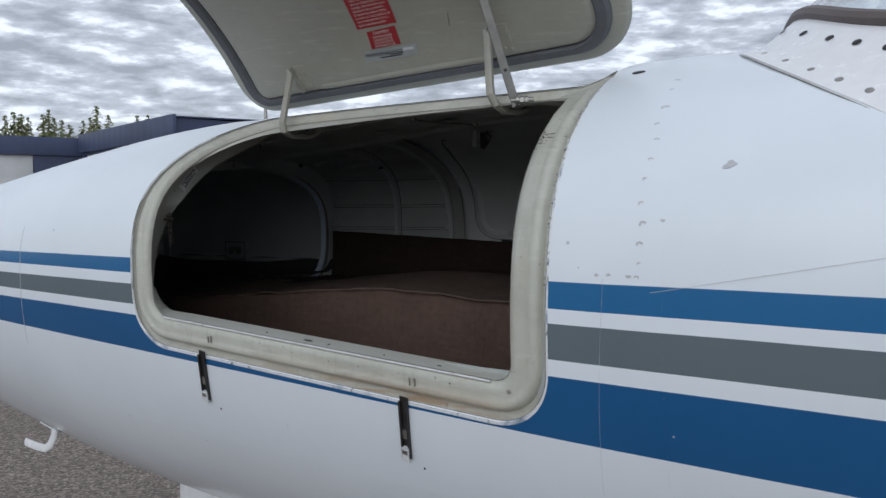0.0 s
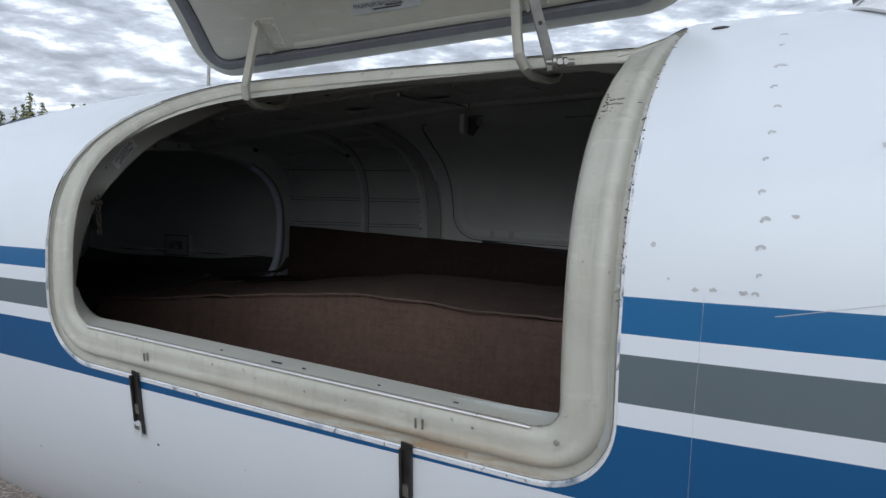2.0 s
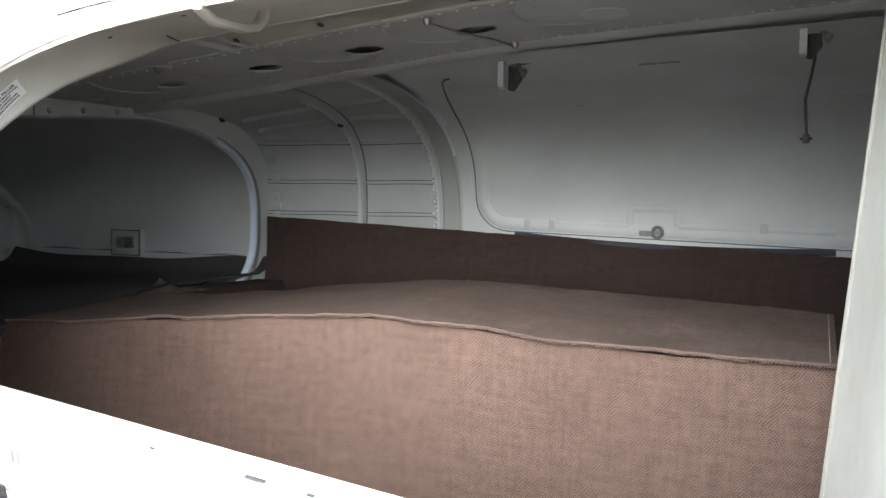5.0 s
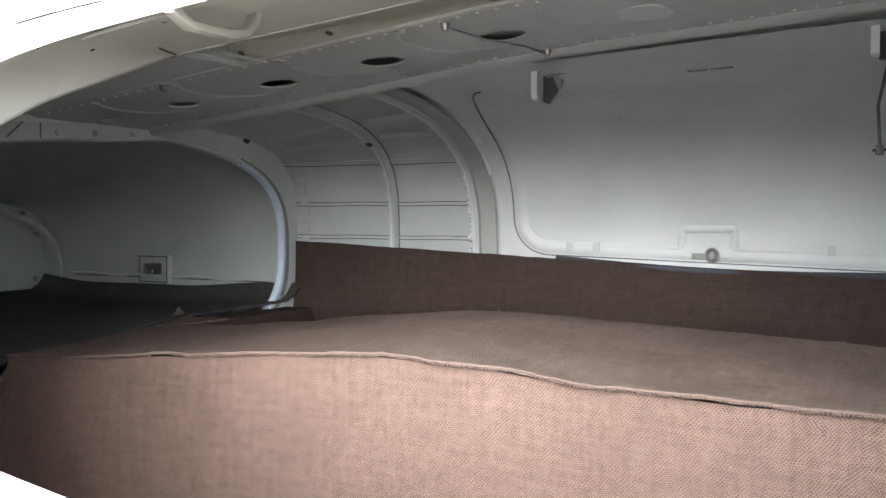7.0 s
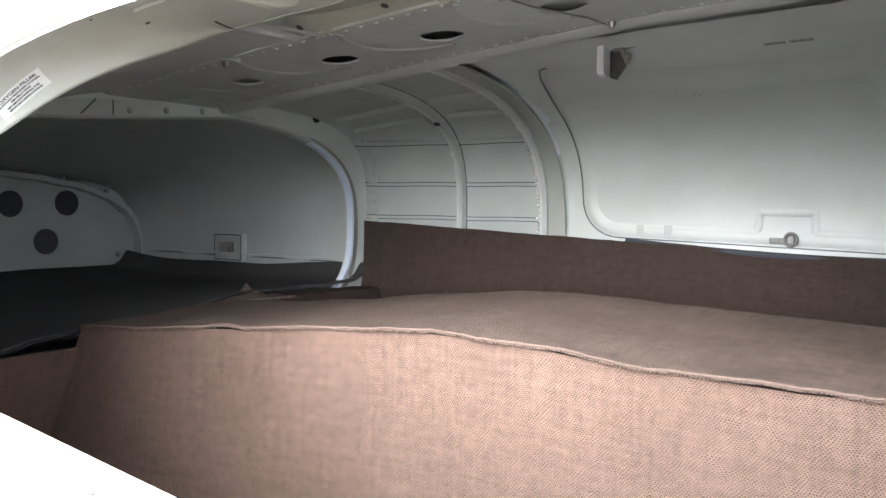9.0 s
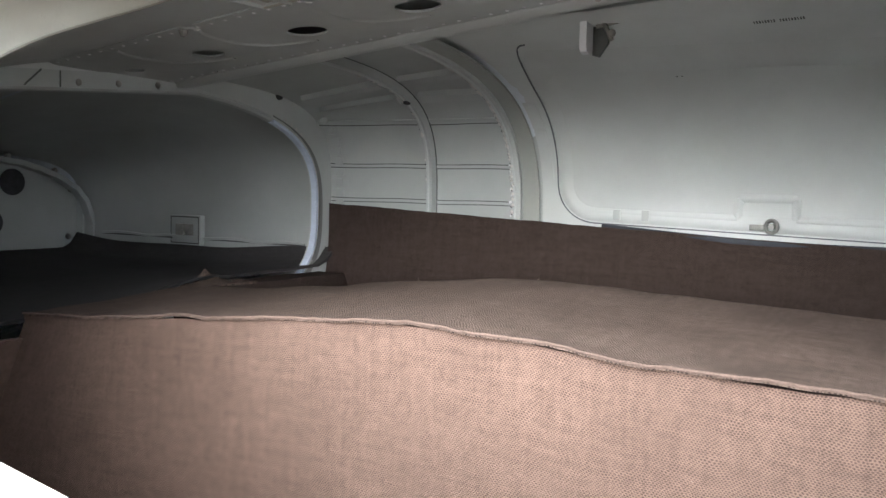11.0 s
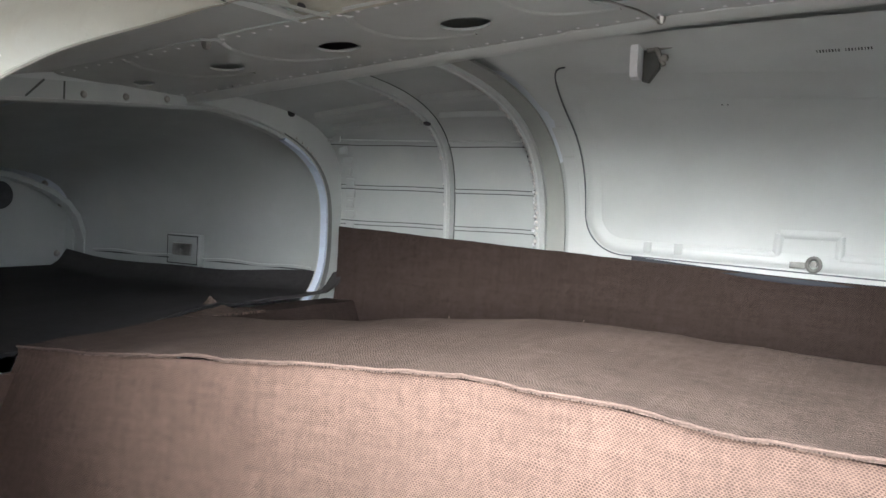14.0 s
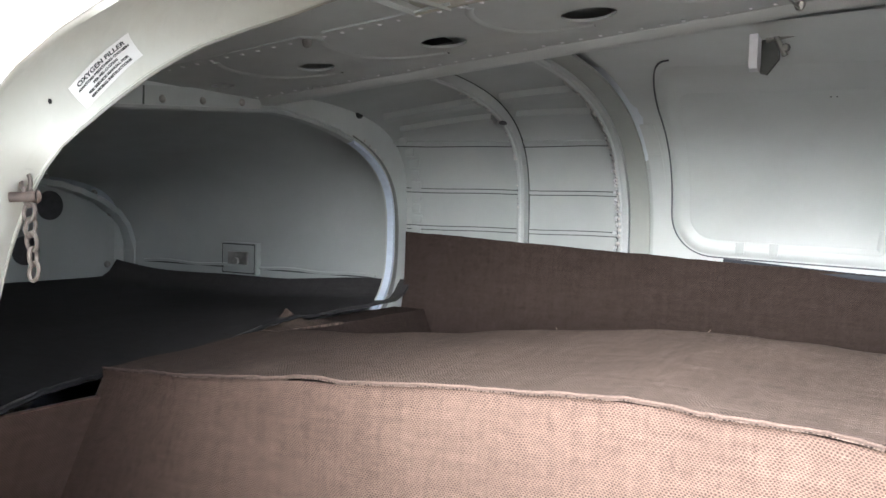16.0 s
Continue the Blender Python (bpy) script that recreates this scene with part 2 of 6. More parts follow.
PAINT = stripe_paint()
CREAM = worn_paint("aged_cream_enamel", (0.505, 0.51, 0.445), stains=0.40, amount=0.45, grime=0.5, rust=True)
RETURN = worn_paint("return_grey_cream_enamel", (0.55, 0.555, 0.50), stains=0.25, amount=0.25, grime=0.15)
FIN = plain("green_grey_hinge_metal", (0.050, 0.055, 0.050), 0.5, 0.2, amount=0.4, bump=0.3)
CHIP_DARK = plain("scuffed_recess", (0.24, 0.235, 0.20), 0.7, amount=0.3)
FLANGE = worn_paint("grey_frame_primer", (0.33, 0.345, 0.32), wear=(0.30, 0.30, 0.28), stain=(0.36, 0.37, 0.32), amount=0.3, stains=0.3)
EDGING = plain("blue_white_edging", (0.66, 0.74, 0.86), 0.4, amount=0.1)
FLANGE_METAL = worn_paint("rubbed_flange_metal", (0.21, 0.215, 0.21), wear=(0.75, 0.75, 0.72), stain=(0.20, 0.19, 0.17), amount=0.9, stains=0.5, rough=0.35)
RIM = worn_paint("rubbed_rim", (0.30, 0.295, 0.26), wear=(0.07, 0.065, 0.06), amount=0.9, stains=0.4)
CREAM_HINGE = worn_paint("hinge_cream_enamel", (0.38, 0.375, 0.32), stains=0.3, amount=0.3, grime=0.2)
# Cream enamel darkened, so the lid's and header's shade is in the colour.
CREAM_LID = worn_paint("lid_cream_enamel_shaded", (0.37, 0.37, 0.315), stains=0.3, amount=0.15, grime=0.3)
BRIGHT = plain("rubbed_bare_metal", (0.88, 0.87, 0.84), 0.3, 0.85, amount=0.12, bump=0.2)
INNER = worn_paint("grey_green_primer", (0.455, 0.482, 0.472), wear=(0.46, 0.38, 0.35), stain=(0.50,0.50,0.43), amount=0.15, stains=0.25, rough=0.38)
INNER_LIGHT = worn_paint("pale_green_panel_paint", (0.55, 0.58, 0.568), wear=(0.52, 0.54, 0.52), stain=(0.53, 0.54, 0.49), amount=0.1, stains=0.2, rough=0.35)
BROWN = weave("brown_woven_carpet", (0.040, 0.026, 0.020), (0.165, 0.112, 0.089), pitch=0.0037, depth=1.0, lo=0.37, hi=0.76)
BROWN_TOP = weave("brown_loose_carpet", (0.018, 0.013, 0.011), (0.205, 0.152, 0.125), pitch=0.0043, depth=2.0, blotch=0.6, lo=0.40, hi=0.76)
# The brown carpet darkened, for soil and for the shade behind the box.
BROWN_DARK = weave("brown_soiled_shaded_carpet", (0.013, 0.009, 0.008), (0.078, 0.056, 0.048), pitch=0.0034, depth=1.2, lo=0.38, hi=0.76)
BLACK = weave("charcoal_carpet", (0.028, 0.027, 0.028), (0.085, 0.081, 0.080), pitch=0.004, depth=0.5)
THREAD = plain("frayed_thread", (0.26, 0.20, 0.165), 0.95, grain=300, amount=0.3)
BINDING = plain("brown_carpet_binding", (0.11, 0.075, 0.06), 0.95, grain=500, amount=0.4, bump=0.5)
RUBBER = plain("grey_sponge_seal", (0.10, 0.105, 0.115), 0.7, amount=0.2, bump=0.2)
PALE_SEAL = plain("pale_vinyl_edging", (0.62, 0.64, 0.66), 0.4, amount=0.12)
ALU = plain("scuffed_aluminium", (0.62, 0.61, 0.58), 0.36, 0.9, amount=0.18, bump=0.15)
STEEL = plain("dull_steel", (0.34, 0.33, 0.31), 0.4, 0.85, amount=0.3, bump=0.2)
DULL = plain("dull_grey_steel", (0.20, 0.20, 0.185), 0.5, 0.4, amount=0.3, bump=0.2)
DARK = plain("black_worn_metal", (0.035, 0.034, 0.034), 0.5, 0.4, amount=0.6, bump=0.3)
# Dark grey for painted shade lines by ribs and stringers; also joints and stencil.
CREVICE = plain("grey_shade_joint_stencil", (0.085, 0.09, 0.088), 0.8, amount=0.4)
# Near-black for painted shade in holes and gaps; joints and scuffs share it.
GAP = plain("dark_gap_shade_and_scuff", (0.05, 0.05, 0.055), 0.8, amount=0.4)
RED = plain("red_placard", (0.33, 0.022, 0.03), 0.45, amount=0.08)
WHITE_INK = plain("white_ink", (0.75, 0.73, 0.70), 0.5, amount=0.05)
SILVER = plain("silver_placard", (0.42, 0.45, 0.46), 0.42, 0.35, amount=0.1)
BLACK_INK = plain("black_ink", (0.03, 0.03, 0.03), 0.5, amount=0.1)
PAPER = plain("white_decal", (0.72, 0.72, 0.70), 0.5, amount=0.08)
RUST = plain("rusty_steel", (0.080, 0.058, 0.048), 0.7, 0.1, grain=200, amount=0.5, bump=0.4)
CHAIN_STEEL = plain("dull_rusted_chain", (0.085, 0.07, 0.06), 0.6, 0.2, grain=250, amount=0.4, bump=0.4)
WHITE = plain("white_enamel", (0.78, 0.79, 0.80), 0.25, amount=0.04)
ASPHALT = asphalt()
NAVY = corrugated("navy_steel_cladding", (0.042, 0.056, 0.115))
DOOR_WHITE = corrugated("pale_hangar_door", (0.52, 0.53, 0.54), 0.9)
ROOF = corrugated("dark_steel_roof", (0.050, 0.066, 0.13), 0.4)
BARK = plain("conifer_bark", (0.10, 0.075, 0.055), 0.9, grain=14, amount=0.4, bump=0.6)
NEEDLES = plain("conifer_needles", (0.14, 0.155, 0.06), 0.8, grain=3, amount=0.5)
TYRE = plain("tyre_rubber", (0.025, 0.025, 0.026), 0.8, amount=0.3)
GLASS = glass_mat()


# ------------------------------------------------------------ mesh helpers
def finish(bm, sharp=35):
    bmesh.ops.recalc_face_normals(bm, faces=bm.faces)
    lim = radians(sharp)
    for f in bm.faces:
        f.smooth = True
    for e in bm.edges:
        if len(e.link_faces) == 2 and e.calc_face_angle(0) > lim:
            e.smooth = False


def part(name, bm, material, parent=None, label="", sharp=35, recalc=True):
    """Link a bmesh as one mesh object, under a thing or a part."""
    if recalc:
        finish(bm, sharp)
    me = bpy.data.meshes.new(name)
    bm.to_mesh(me)
    bm.free()
    for m in material if isinstance(material, (list, tuple)) else (material,):
        me.materials.append(m)
    ob = new(name, me)
    if parent:
        ob.parent = parent
        ob.matrix_parent_inverse = parent.matrix_world.inverted()
    if label:
        ob["label"] = label
    return ob


def thing(name, at, label, category, group="", kind=""):
    ob = new(name)
    ob.empty_display_size = 0.05
    ob.matrix_world = Matrix.Translation(at)
    bpy.context.view_layer.update()
    return tagged(ob, label, category, group, kind)


def grid(fn, us, vs, bm=None, scale=None, mat=0):
    """A sheet of quads through fn(u, v); UV in metres, along the sheet."""
    bm = bm or bmesh.new()
    uvl = bm.loops.layers.uv.verify()
    pts = [[Vector(fn(u, v)) for v in vs] for u in us]
    vv = [[bm.verts.new(p) for p in row] for row in pts]
    mu, mv = len(us) // 2, len(vs) // 2
    ul, vl = [0.0], [0.0]
    for i in range(1, len(us)):
        ul.append(ul[-1] + (pts[i][mv] - pts[i - 1][mv]).length)
    for j in range(1, len(vs)):
        vl.append(vl[-1] + (pts[mu][j] - pts[mu][j - 1]).length)
    for i in range(len(us) - 1):
        for j in range(len(vs) - 1):
            f = bm.faces.new((vv[i][j], vv[i + 1][j], vv[i + 1][j + 1], vv[i][j + 1]))
            f.material_index = mat
            for lp, (a, b) in zip(f.loops, ((i, j), (i + 1, j), (i + 1, j + 1), (i, j + 1))):
                lp[uvl].uv = (ul[a], vl[b])
    return bm


def lin(a, b, n):
    return [a + (b - a) * i / n for i in range(n + 1)]


def solid(bm, t, edge=True):
    """Give a sheet a thickness along its normals."""
    bm.normal_update()
    bmesh.ops.recalc_face_normals(bm, faces=bm.faces)
    bmesh.ops.solidify(bm, geom=bm.faces[:], thickness=t)
    return bm


def box(bm, lo, hi, bevel=0.0, m=None):
    g = bmesh.ops.create_cube(bm, size=1)
    sz = [h - l for l, h in zip(lo, hi)]
    mid = [(h + l) / 2 for l, h in zip(lo, hi)]
    mat = Matrix.Translation(mid) @ Matrix.Diagonal((*sz, 1))
    bmesh.ops.transform(bm, matrix=(m @ mat) if m else mat, verts=g["verts"])
    if bevel:
        es = list({e for v in g["verts"] for e in v.link_edges})
        bmesh.ops.bevel(bm, geom=es, offset=bevel, segments=2, affect="EDGES", profile=0.6)
    return bm


def rod(bm, a, b, r, r2=None, seg=12):
    a, b = Vector(a), Vector(b)
    d = b - a
    m = Matrix.Translation((a + b) / 2) @ d.to_track_quat("Z", "Y").to_matrix().to_4x4()
    bmesh.ops.create_cone(bm, cap_ends=True, segments=seg, radius1=r, radius2=r if r2 is None else r2, depth=d.length, matrix=m)
    return bm


def dome(bm, at, normal, r, h=0.5, seg=8):
    """A low rivet or screw head."""
    m = Matrix.Translation(at) @ Vector(normal).to_track_quat("Z", "Y").to_matrix().to_4x4()
    rings = [(1, 0), (0.92, 0.45), (0.6, 0.85)]
    vs = [[bm.verts.new(m @ Vector((r * k * math.cos(a), r * k * math.sin(a), r * h * z))) for a in (2 * math.pi * i / seg for i in range(seg))] for k, z in rings]
    top = bm.verts.new(m @ Vector((0, 0, r * h)))
    for i in range(seg):
        j = (i + 1) % seg
        for q in range(2):
            bm.faces.new((vs[q][i], vs[q][j], vs[q + 1][j], vs[q + 1][i]))
        bm.faces.new((vs[2][i], vs[2][j], top))


def sweep(bm, pts, profile, up, closed=False):
    """Sweep a closed 2-D profile along points. up: a vector, or one for each point, towards which profile y points."""
    rows = []
    n = len(pts)
    pts = [Vector(p) for p in pts]
    for i, p in enumerate(pts):
        a = pts[(i - 1) % n] if closed or i else p
        b = pts[(i + 1) % n] if closed or i < n - 1 else p
        t = (b - a).normalized()
        u = Vector(up[i] if isinstance(up, list) else up)
        s = t.cross(u).normalized()
        u = s.cross(t).normalized()
        rows.append([bm.verts.new(p + s * x + u * y) for x, y in profile])
    k = len(profile)
    for i in range(n if closed else n - 1):
        for j in range(k):
            bm.faces.new((rows[i][j], rows[i][(j + 1) % k], rows[(i + 1) % n][(j + 1) % k], rows[(i + 1) % n][j]))
    if not closed:
        bm.faces.new(rows[0])
        bm.faces.new(rows[-1][::-1])
    return bm


def circle(r, n=10, sx=1.0, sy=1.0):
    return [(r * sx * math.cos(2 * math.pi * i / n), r * sy * math.sin(2 * math.pi * i / n)) for i in range(n)]


def rect(w, h, y0=0.0):
    return [(-w / 2, y0), (w / 2, y0), (w / 2, y0 + h), (-w / 2, y0 + h)]


def lettering(name, text, size, m, material, parent, align="LEFT"):
    cu = bpy.data.curves.new(name, "FONT")
    cu.body, cu.size, cu.align_x, cu.extrude = text, size, align, 0.0001
    tmp = bpy.data.objects.new(name, cu)
    me = bpy.data.meshes.new_from_object(tmp)
    bpy.data.objects.remove(tmp)
    me.transform(m)
    me.materials.append(material)
    ob = new(name, me)
    ob.parent = parent
    ob.matrix_parent_inverse = parent.matrix_world.inverted()
    return ob


# ------------------------------------------------------------ the fuselage's form
YC = 1.735  # the aircraft's centre plane; its nose points to -x


def smooth_curve(*pts):
    xs, ys = zip(*pts)

    def f(x):
        return sum(float(np.interp(x + k * 0.05, xs, ys)) for k in range(-2, 3)) / 5
    return f


HALF = smooth_curve((-3.3, .04), (-3.2, .15), (-2.9, .35), (-2.5, .50), (-2.12, .56), (-1.72, .615), (-1.21, .668), (-.84, .71), (-.41, .757), (0, .775), (.6, .80), (3, .8), (6, .3))
TOP = smooth_curve((-3.3, 1.30), (-3.2, 1.35), (-2.9, 1.400), (-2.67, 1.478), (-2.45, 1.548), (-2.3, 1.578), (-2.07, 1.619), (-1.88, 1.653), (-1.5, 1.712), (-1.21, 1.732), (-.84, 1.751), (-.41, 1.768), (0, 1.78), (.6, 1.79), (3, 1.79), (6, 1.6))
BOTTOM = smooth_curve((-3.3, 1.28), (-3.2, 1.2), (-2.9, 1.06), (-2.5, .955), (-2.12, .875), (-1.72, .80), (-1.46, .77), (-1.21, .752), (-.84, .73), (-.41, .71), (0, .70), (3, .70), (6, 1.1))
MIDDLE = smooth_curve((-3.3, 1.3), (-2.5, 1.35), (-1.7, 1.38), (-1.2, 1.39), (-.4, 1.41), (3, 1.42))
N_UP, N_DOWN = 2.45, 2.0


def hull(x, a, inset=0.0):
    """The hull at station x; a: 0 at the widest place of the near side, growing upwards."""
    w, zt, zb, zc = HALF(x) - inset, TOP(x) - inset, BOTTOM(x) + inset, MIDDLE(x)
    c, s = math.cos(a), math.sin(a)
    n = N_UP if s >= 0 else N_DOWN
    if s >= 0 and c < 0 and -2.6 < x < -1.3:
        n += (n_in(x) - n + .2) * ease((x + 2.6) / .3) * ease((-1.3 - x) / .05)
    h = zt - zc if s >= 0 else zc - zb
    z = zc + math.copysign(h * abs(s) ** (2 / n), s)
    if -1.36 < x < -.40 and c > 0:
        # the near shoulder is flattened over the baggage doorway
        y = YC - w * c ** (2 / n)
        z -= .024 * ease((z - 1.684) / .045) * ease((x + 1.36) / .14) * ease((-.40 - x) / .06) * ease((1.68 - y) / .14)
    return Vector((x, YC - math.copysign(w * abs(c) ** (2 / n), c), z))


def ease(k):
    k = min(1.0, max(0.0, k))
    return k * k * (3 - 2 * k)


def angle_at(x, z, inset=0.0):
    zt, zb, zc = TOP(x) - inset, BOTTOM(x) + inset, MIDDLE(x)
    u, n = ((z - zc) / (zt - zc), N_UP) if z >= zc else ((z - zc) / (zc - zb), N_DOWN)
    return math.copysign(math.asin(min(1.0, abs(u)) ** (n / 2)), u)


def side(x, z, depth=0.0, far=False):
    """A point of the hull's near (or far) side, depth metres inwards along the normal; with the inward normal."""
    a = angle_at(x, z)
    p = hull(x, a)
    n = (hull(x, a + 0.01) - hull(x, a - 0.01)).cross(hull(x + 0.01, a) - hull(x - 0.01, a)).normalized()
    if n.y < 0:
        n = -n
    p = p + n * depth
    if far:
        p.y, n.y = 2 * YC - p.y, -n.y
    return p, n


def n_in(x):
    return 2.8 + 2.0 * ease((-1.12 - x) / .55)


def inner(x, a, inset=0.03):
    """The lining's form: as the hull, boxier towards the roof. a: 0 at the widest place of the far side."""
    w, zt, zb, zc = HALF(x) - inset, TOP(x) - .010 - inset * .1, BOTTOM(x) + inset, MIDDLE(x)
    c, s = math.cos(a), math.sin(a)
    n = n_in(x) if s >= 0 else N_DOWN
    h = zt - zc if s >= 0 else zc - zb
    return Vector((x, YC + math.copysign(w * abs(c) ** (2 / n), c), zc + math.copysign(h * abs(s) ** (2 / n), s)))


def inner_angle(x, z, inset=0.03):
    zt, zb, zc = TOP(x) - .010 - inset * .1, BOTTOM(x) + inset, MIDDLE(x)
    u, n = ((z - zc) / (zt - zc), n_in(x)) if z >= zc else ((z - zc) / (zc - zb), N_DOWN)
    return math.copysign(math.asin(min(1.0, abs(u)) ** (n / 2)), u)


def lining_at(x, a, lift=0.0):
    """A point of the far lining and its normal into the room."""
    p = inner(x, a)
    n = (inner(x, a + 0.01) - inner(x, a - 0.01)).cross(inner(x + 0.01, a) - inner(x - 0.01, a)).normalized()
    if n.y > 0:
        n = -n
    return p + n * lift, n


def lining(x, z, lift=0.0):
    return lining_at(x, inner_angle(x, z), lift)


def rounded(corners, d=0.0, step=12, share=(1, 1, 1, 1), run=14):
    """A closed outline with rounded corners (x, z, radius), drawn in by d times each edge's share; equal counts for every d."""
    n = len(corners)
    ds = d if isinstance(d, tuple) else tuple(d * k for k in share)
    c = [Vector((x, z)) for x, z, r in corners]
    area = sum(c[i].x * c[(i + 1) % n].y - c[(i + 1) % n].x * c[i].y for i in range(n))
    sg = 1 if area > 0 else -1
    lines = []
    for i in range(n):
        t = (c[(i + 1) % n] - c[i]).normalized()
        lines.append((c[i] + Vector((-t.y, t.x)) * sg * ds[i], t))
    ins = []
    for i in range(n):
        (p, t), (q, s) = lines[i - 1], lines[i]
        k = (q - p).cross(s) / t.cross(s)
        ins.append(p + t * k)
    out = []
    arcs = []
    for i in range(n):
        r = max(0.006, corners[i][2] - (ds[i] + ds[i - 1]) / 2)
        t0, t1 = lines[i - 1][1], lines[i][1]
        half = math.acos(max(-1, min(1, t0.dot(t1)))) / 2
        cut = r * math.tan(half)
        a, b = ins[i] - t0 * cut, ins[i] + t1 * cut
        arc = []
        for j in range(step + 1):
            s = j / step
            p = a * (1 - s) ** 2 + ins[i] * 2 * s * (1 - s) + b * s ** 2
            q = a.lerp(b, s)
            arc.append(p.lerp(q, 0.12 * 4 * s * (1 - s)))
        arcs.append(arc)
    for i in range(n):
        out += arcs[i]
        a, b = arcs[i][-1], arcs[(i + 1) % n][0]
        out += [a.lerp(b, j / run) for j in range(1, run)]
    return out


def within(x, y, z, inset=0.012):
    """Draw a place of a section in until it lies inside the hull."""
    zc = MIDDLE(x)
    for k in range(60):
        w, h = HALF(x) - inset, (TOP(x) - inset - zc) if z >= zc else (zc - BOTTOM(x) - inset)
        n = N_UP if z >= zc else N_DOWN
        if (abs(y - YC) / w) ** n + (abs(z - zc) / h) ** n <= 1:
            break
        y, z = YC + (y - YC) * .985, zc + (z - zc) * .985
    return (x, y, z)


def crown_z(x, y):
    """Height of the near shoulder above a place inside."""
    return hull(x, math.acos(min(1, max(0, (YC - y) / HALF(x)) ** (N_UP / 2)))).z


# the near baggage opening, as seen from the side (x, z, corner radius)
DOORWAY = [(-.397, 1.718, .022), (-.413, 1.214, .085), (-1.262, 1.260, .085), (-1.280, 1.684, .19)]
FRAME_SHARE = (1.0, .85, .6, .06)  # how wide the frame is on its aft, lower, forward and upper side


def return_depth(p):
    """How deep the frame's inner return is: deep at the top, shallow low down."""
    if p.x < -1.18:
        return 0.45 + 0.53 * min(1, max(0, (p.y - 1.40) / .17))
    return 0.5 if p.y < 1.36 else 1.0 - .45 * ease((p.x + 1.18) / .08) * ease((p.y - 1.60) / .06)


def bare_rim(p):
    """1 where the frame's return is a wide flange of its own: the forward upper corner and the top."""
    return ease((p.y - 1.35) / .04) if p.x < -.47 else 0.0


def doorway_ring(bm, profile, mats=None, far=False, shape=DOORWAY, share=(1, 1, 1, 1)):
    """Rings round the doorway: (drawn in, depth, pushed into the hull) steps."""
    rows = []
    for d, depth, *push in profile:
        row = []
        for p in rounded(shape, d, share=share):
            q = lining(p.x, p.y, depth)[0] if far else side(p.x, p.y, depth)[0]
            if push:
                reach = push[0] * return_depth(p)
                reach += (min(reach, .006) - reach) * bare_rim(p)
                q.y += reach
                q.z -= reach * 0.3 * min(1, max(0, (p.y - 1.60) / .08))
            row.append(bm.verts.new(q))
        rows.append(row)
    n = len(rows[0])
    for k in range(len(rows) - 1):
        for i in range(n):
            f = bm.faces.new((rows[k][i], rows[k][(i + 1) % n], rows[k + 1][(i + 1) % n], rows[k + 1][i]))
            if mats:
                f.material_index = mats[k]
    return rows

# ------------------------------------------------------------ ground and distance
def build_ground():
    bm = bmesh.new()
    def f(u, v):
        return (u, v, 0.0)
    ax = [-2500, -600, -150, -60, -25, -10, -4, 0, 4, 10, 25, 60, 150, 600, 2500]
    grid(f, ax, ax, bm)
    tagged(part("ground", bm, ASPHALT), "weathered grey-brown asphalt apron with coarse aggregate", "ground", kind="structure")


build_ground()


def hangar(at, turn, length, depth, height, doors, label):
    """A steel hangar: navy walls, deep fascia, pale doors in the front, low roof."""
    th = thing("hangar", (0, 0, 0), label, "hangar", "row of hangars")
    m = Matrix.Translation(at) @ Matrix.Rotation(radians(turn), 4, "Z")
    bm = bmesh.new()
    # front wall with openings
    xs = [0.0]
    for a, b, h in doors:
        xs += [a, b]
    xs.append(length)
    for i in range(0, len(xs) - 1, 2):
        box(bm, (xs[i], 0, 0), (xs[i + 1], 0.25, height))
    for a, b, h in doors:
        box(bm, (a, 0, h), (b, 0.25, height))
    box(bm, (0, 0.25, 0), (0.25, depth, height))
    box(bm, (length - 0.25, 0.25, 0), (length, depth, height))
    box(bm, (0.25, depth - 0.25, 0), (length - 0.25, depth, height))
    bm.transform(m)
    part("wall", bm, NAVY, th)
    bm = bmesh.new()
    box(bm, (-0.12, -0.14, height - 0.75), (length + 0.12, -0.004, height + 0.12), 0.02)
    bm.transform(m)
    part("fascia", bm, ROOF, th)
    bm = bmesh.new()
    rise = 0.35
    v = [bm.verts.new(p) for p in ((-0.1, 0, height + .06), (length + .1, 0, height + .06), (length + .1, depth / 2, height + rise), (-0.1, depth / 2, height + rise), (length + .1, depth + .1, height + .06), (-0.1, depth + .1, height + .06))]
    bm.faces.new((v[0], v[1], v[2], v[3]))
    bm.faces.new((v[3], v[2], v[4], v[5]))
    solid(bm, 0.05)
    bm.transform(m)
    part("roof", bm, ROOF, th)
    for a, b, h in doors:
        n = max(2, int((b - a) / 2.4))
        for i in range(n):
            bm = bmesh.new()
            box(bm, (a + (b - a) * i / n + 0.02, 0.06, 0.02), (a + (b - a) * (i + 1) / n - 0.02, 0.14, h - 0.02), 0.01)
            bm.transform(m)
            part("sliding_door", bm, DOOR_WHITE, th, "pale grey steel sliding door")
    return th


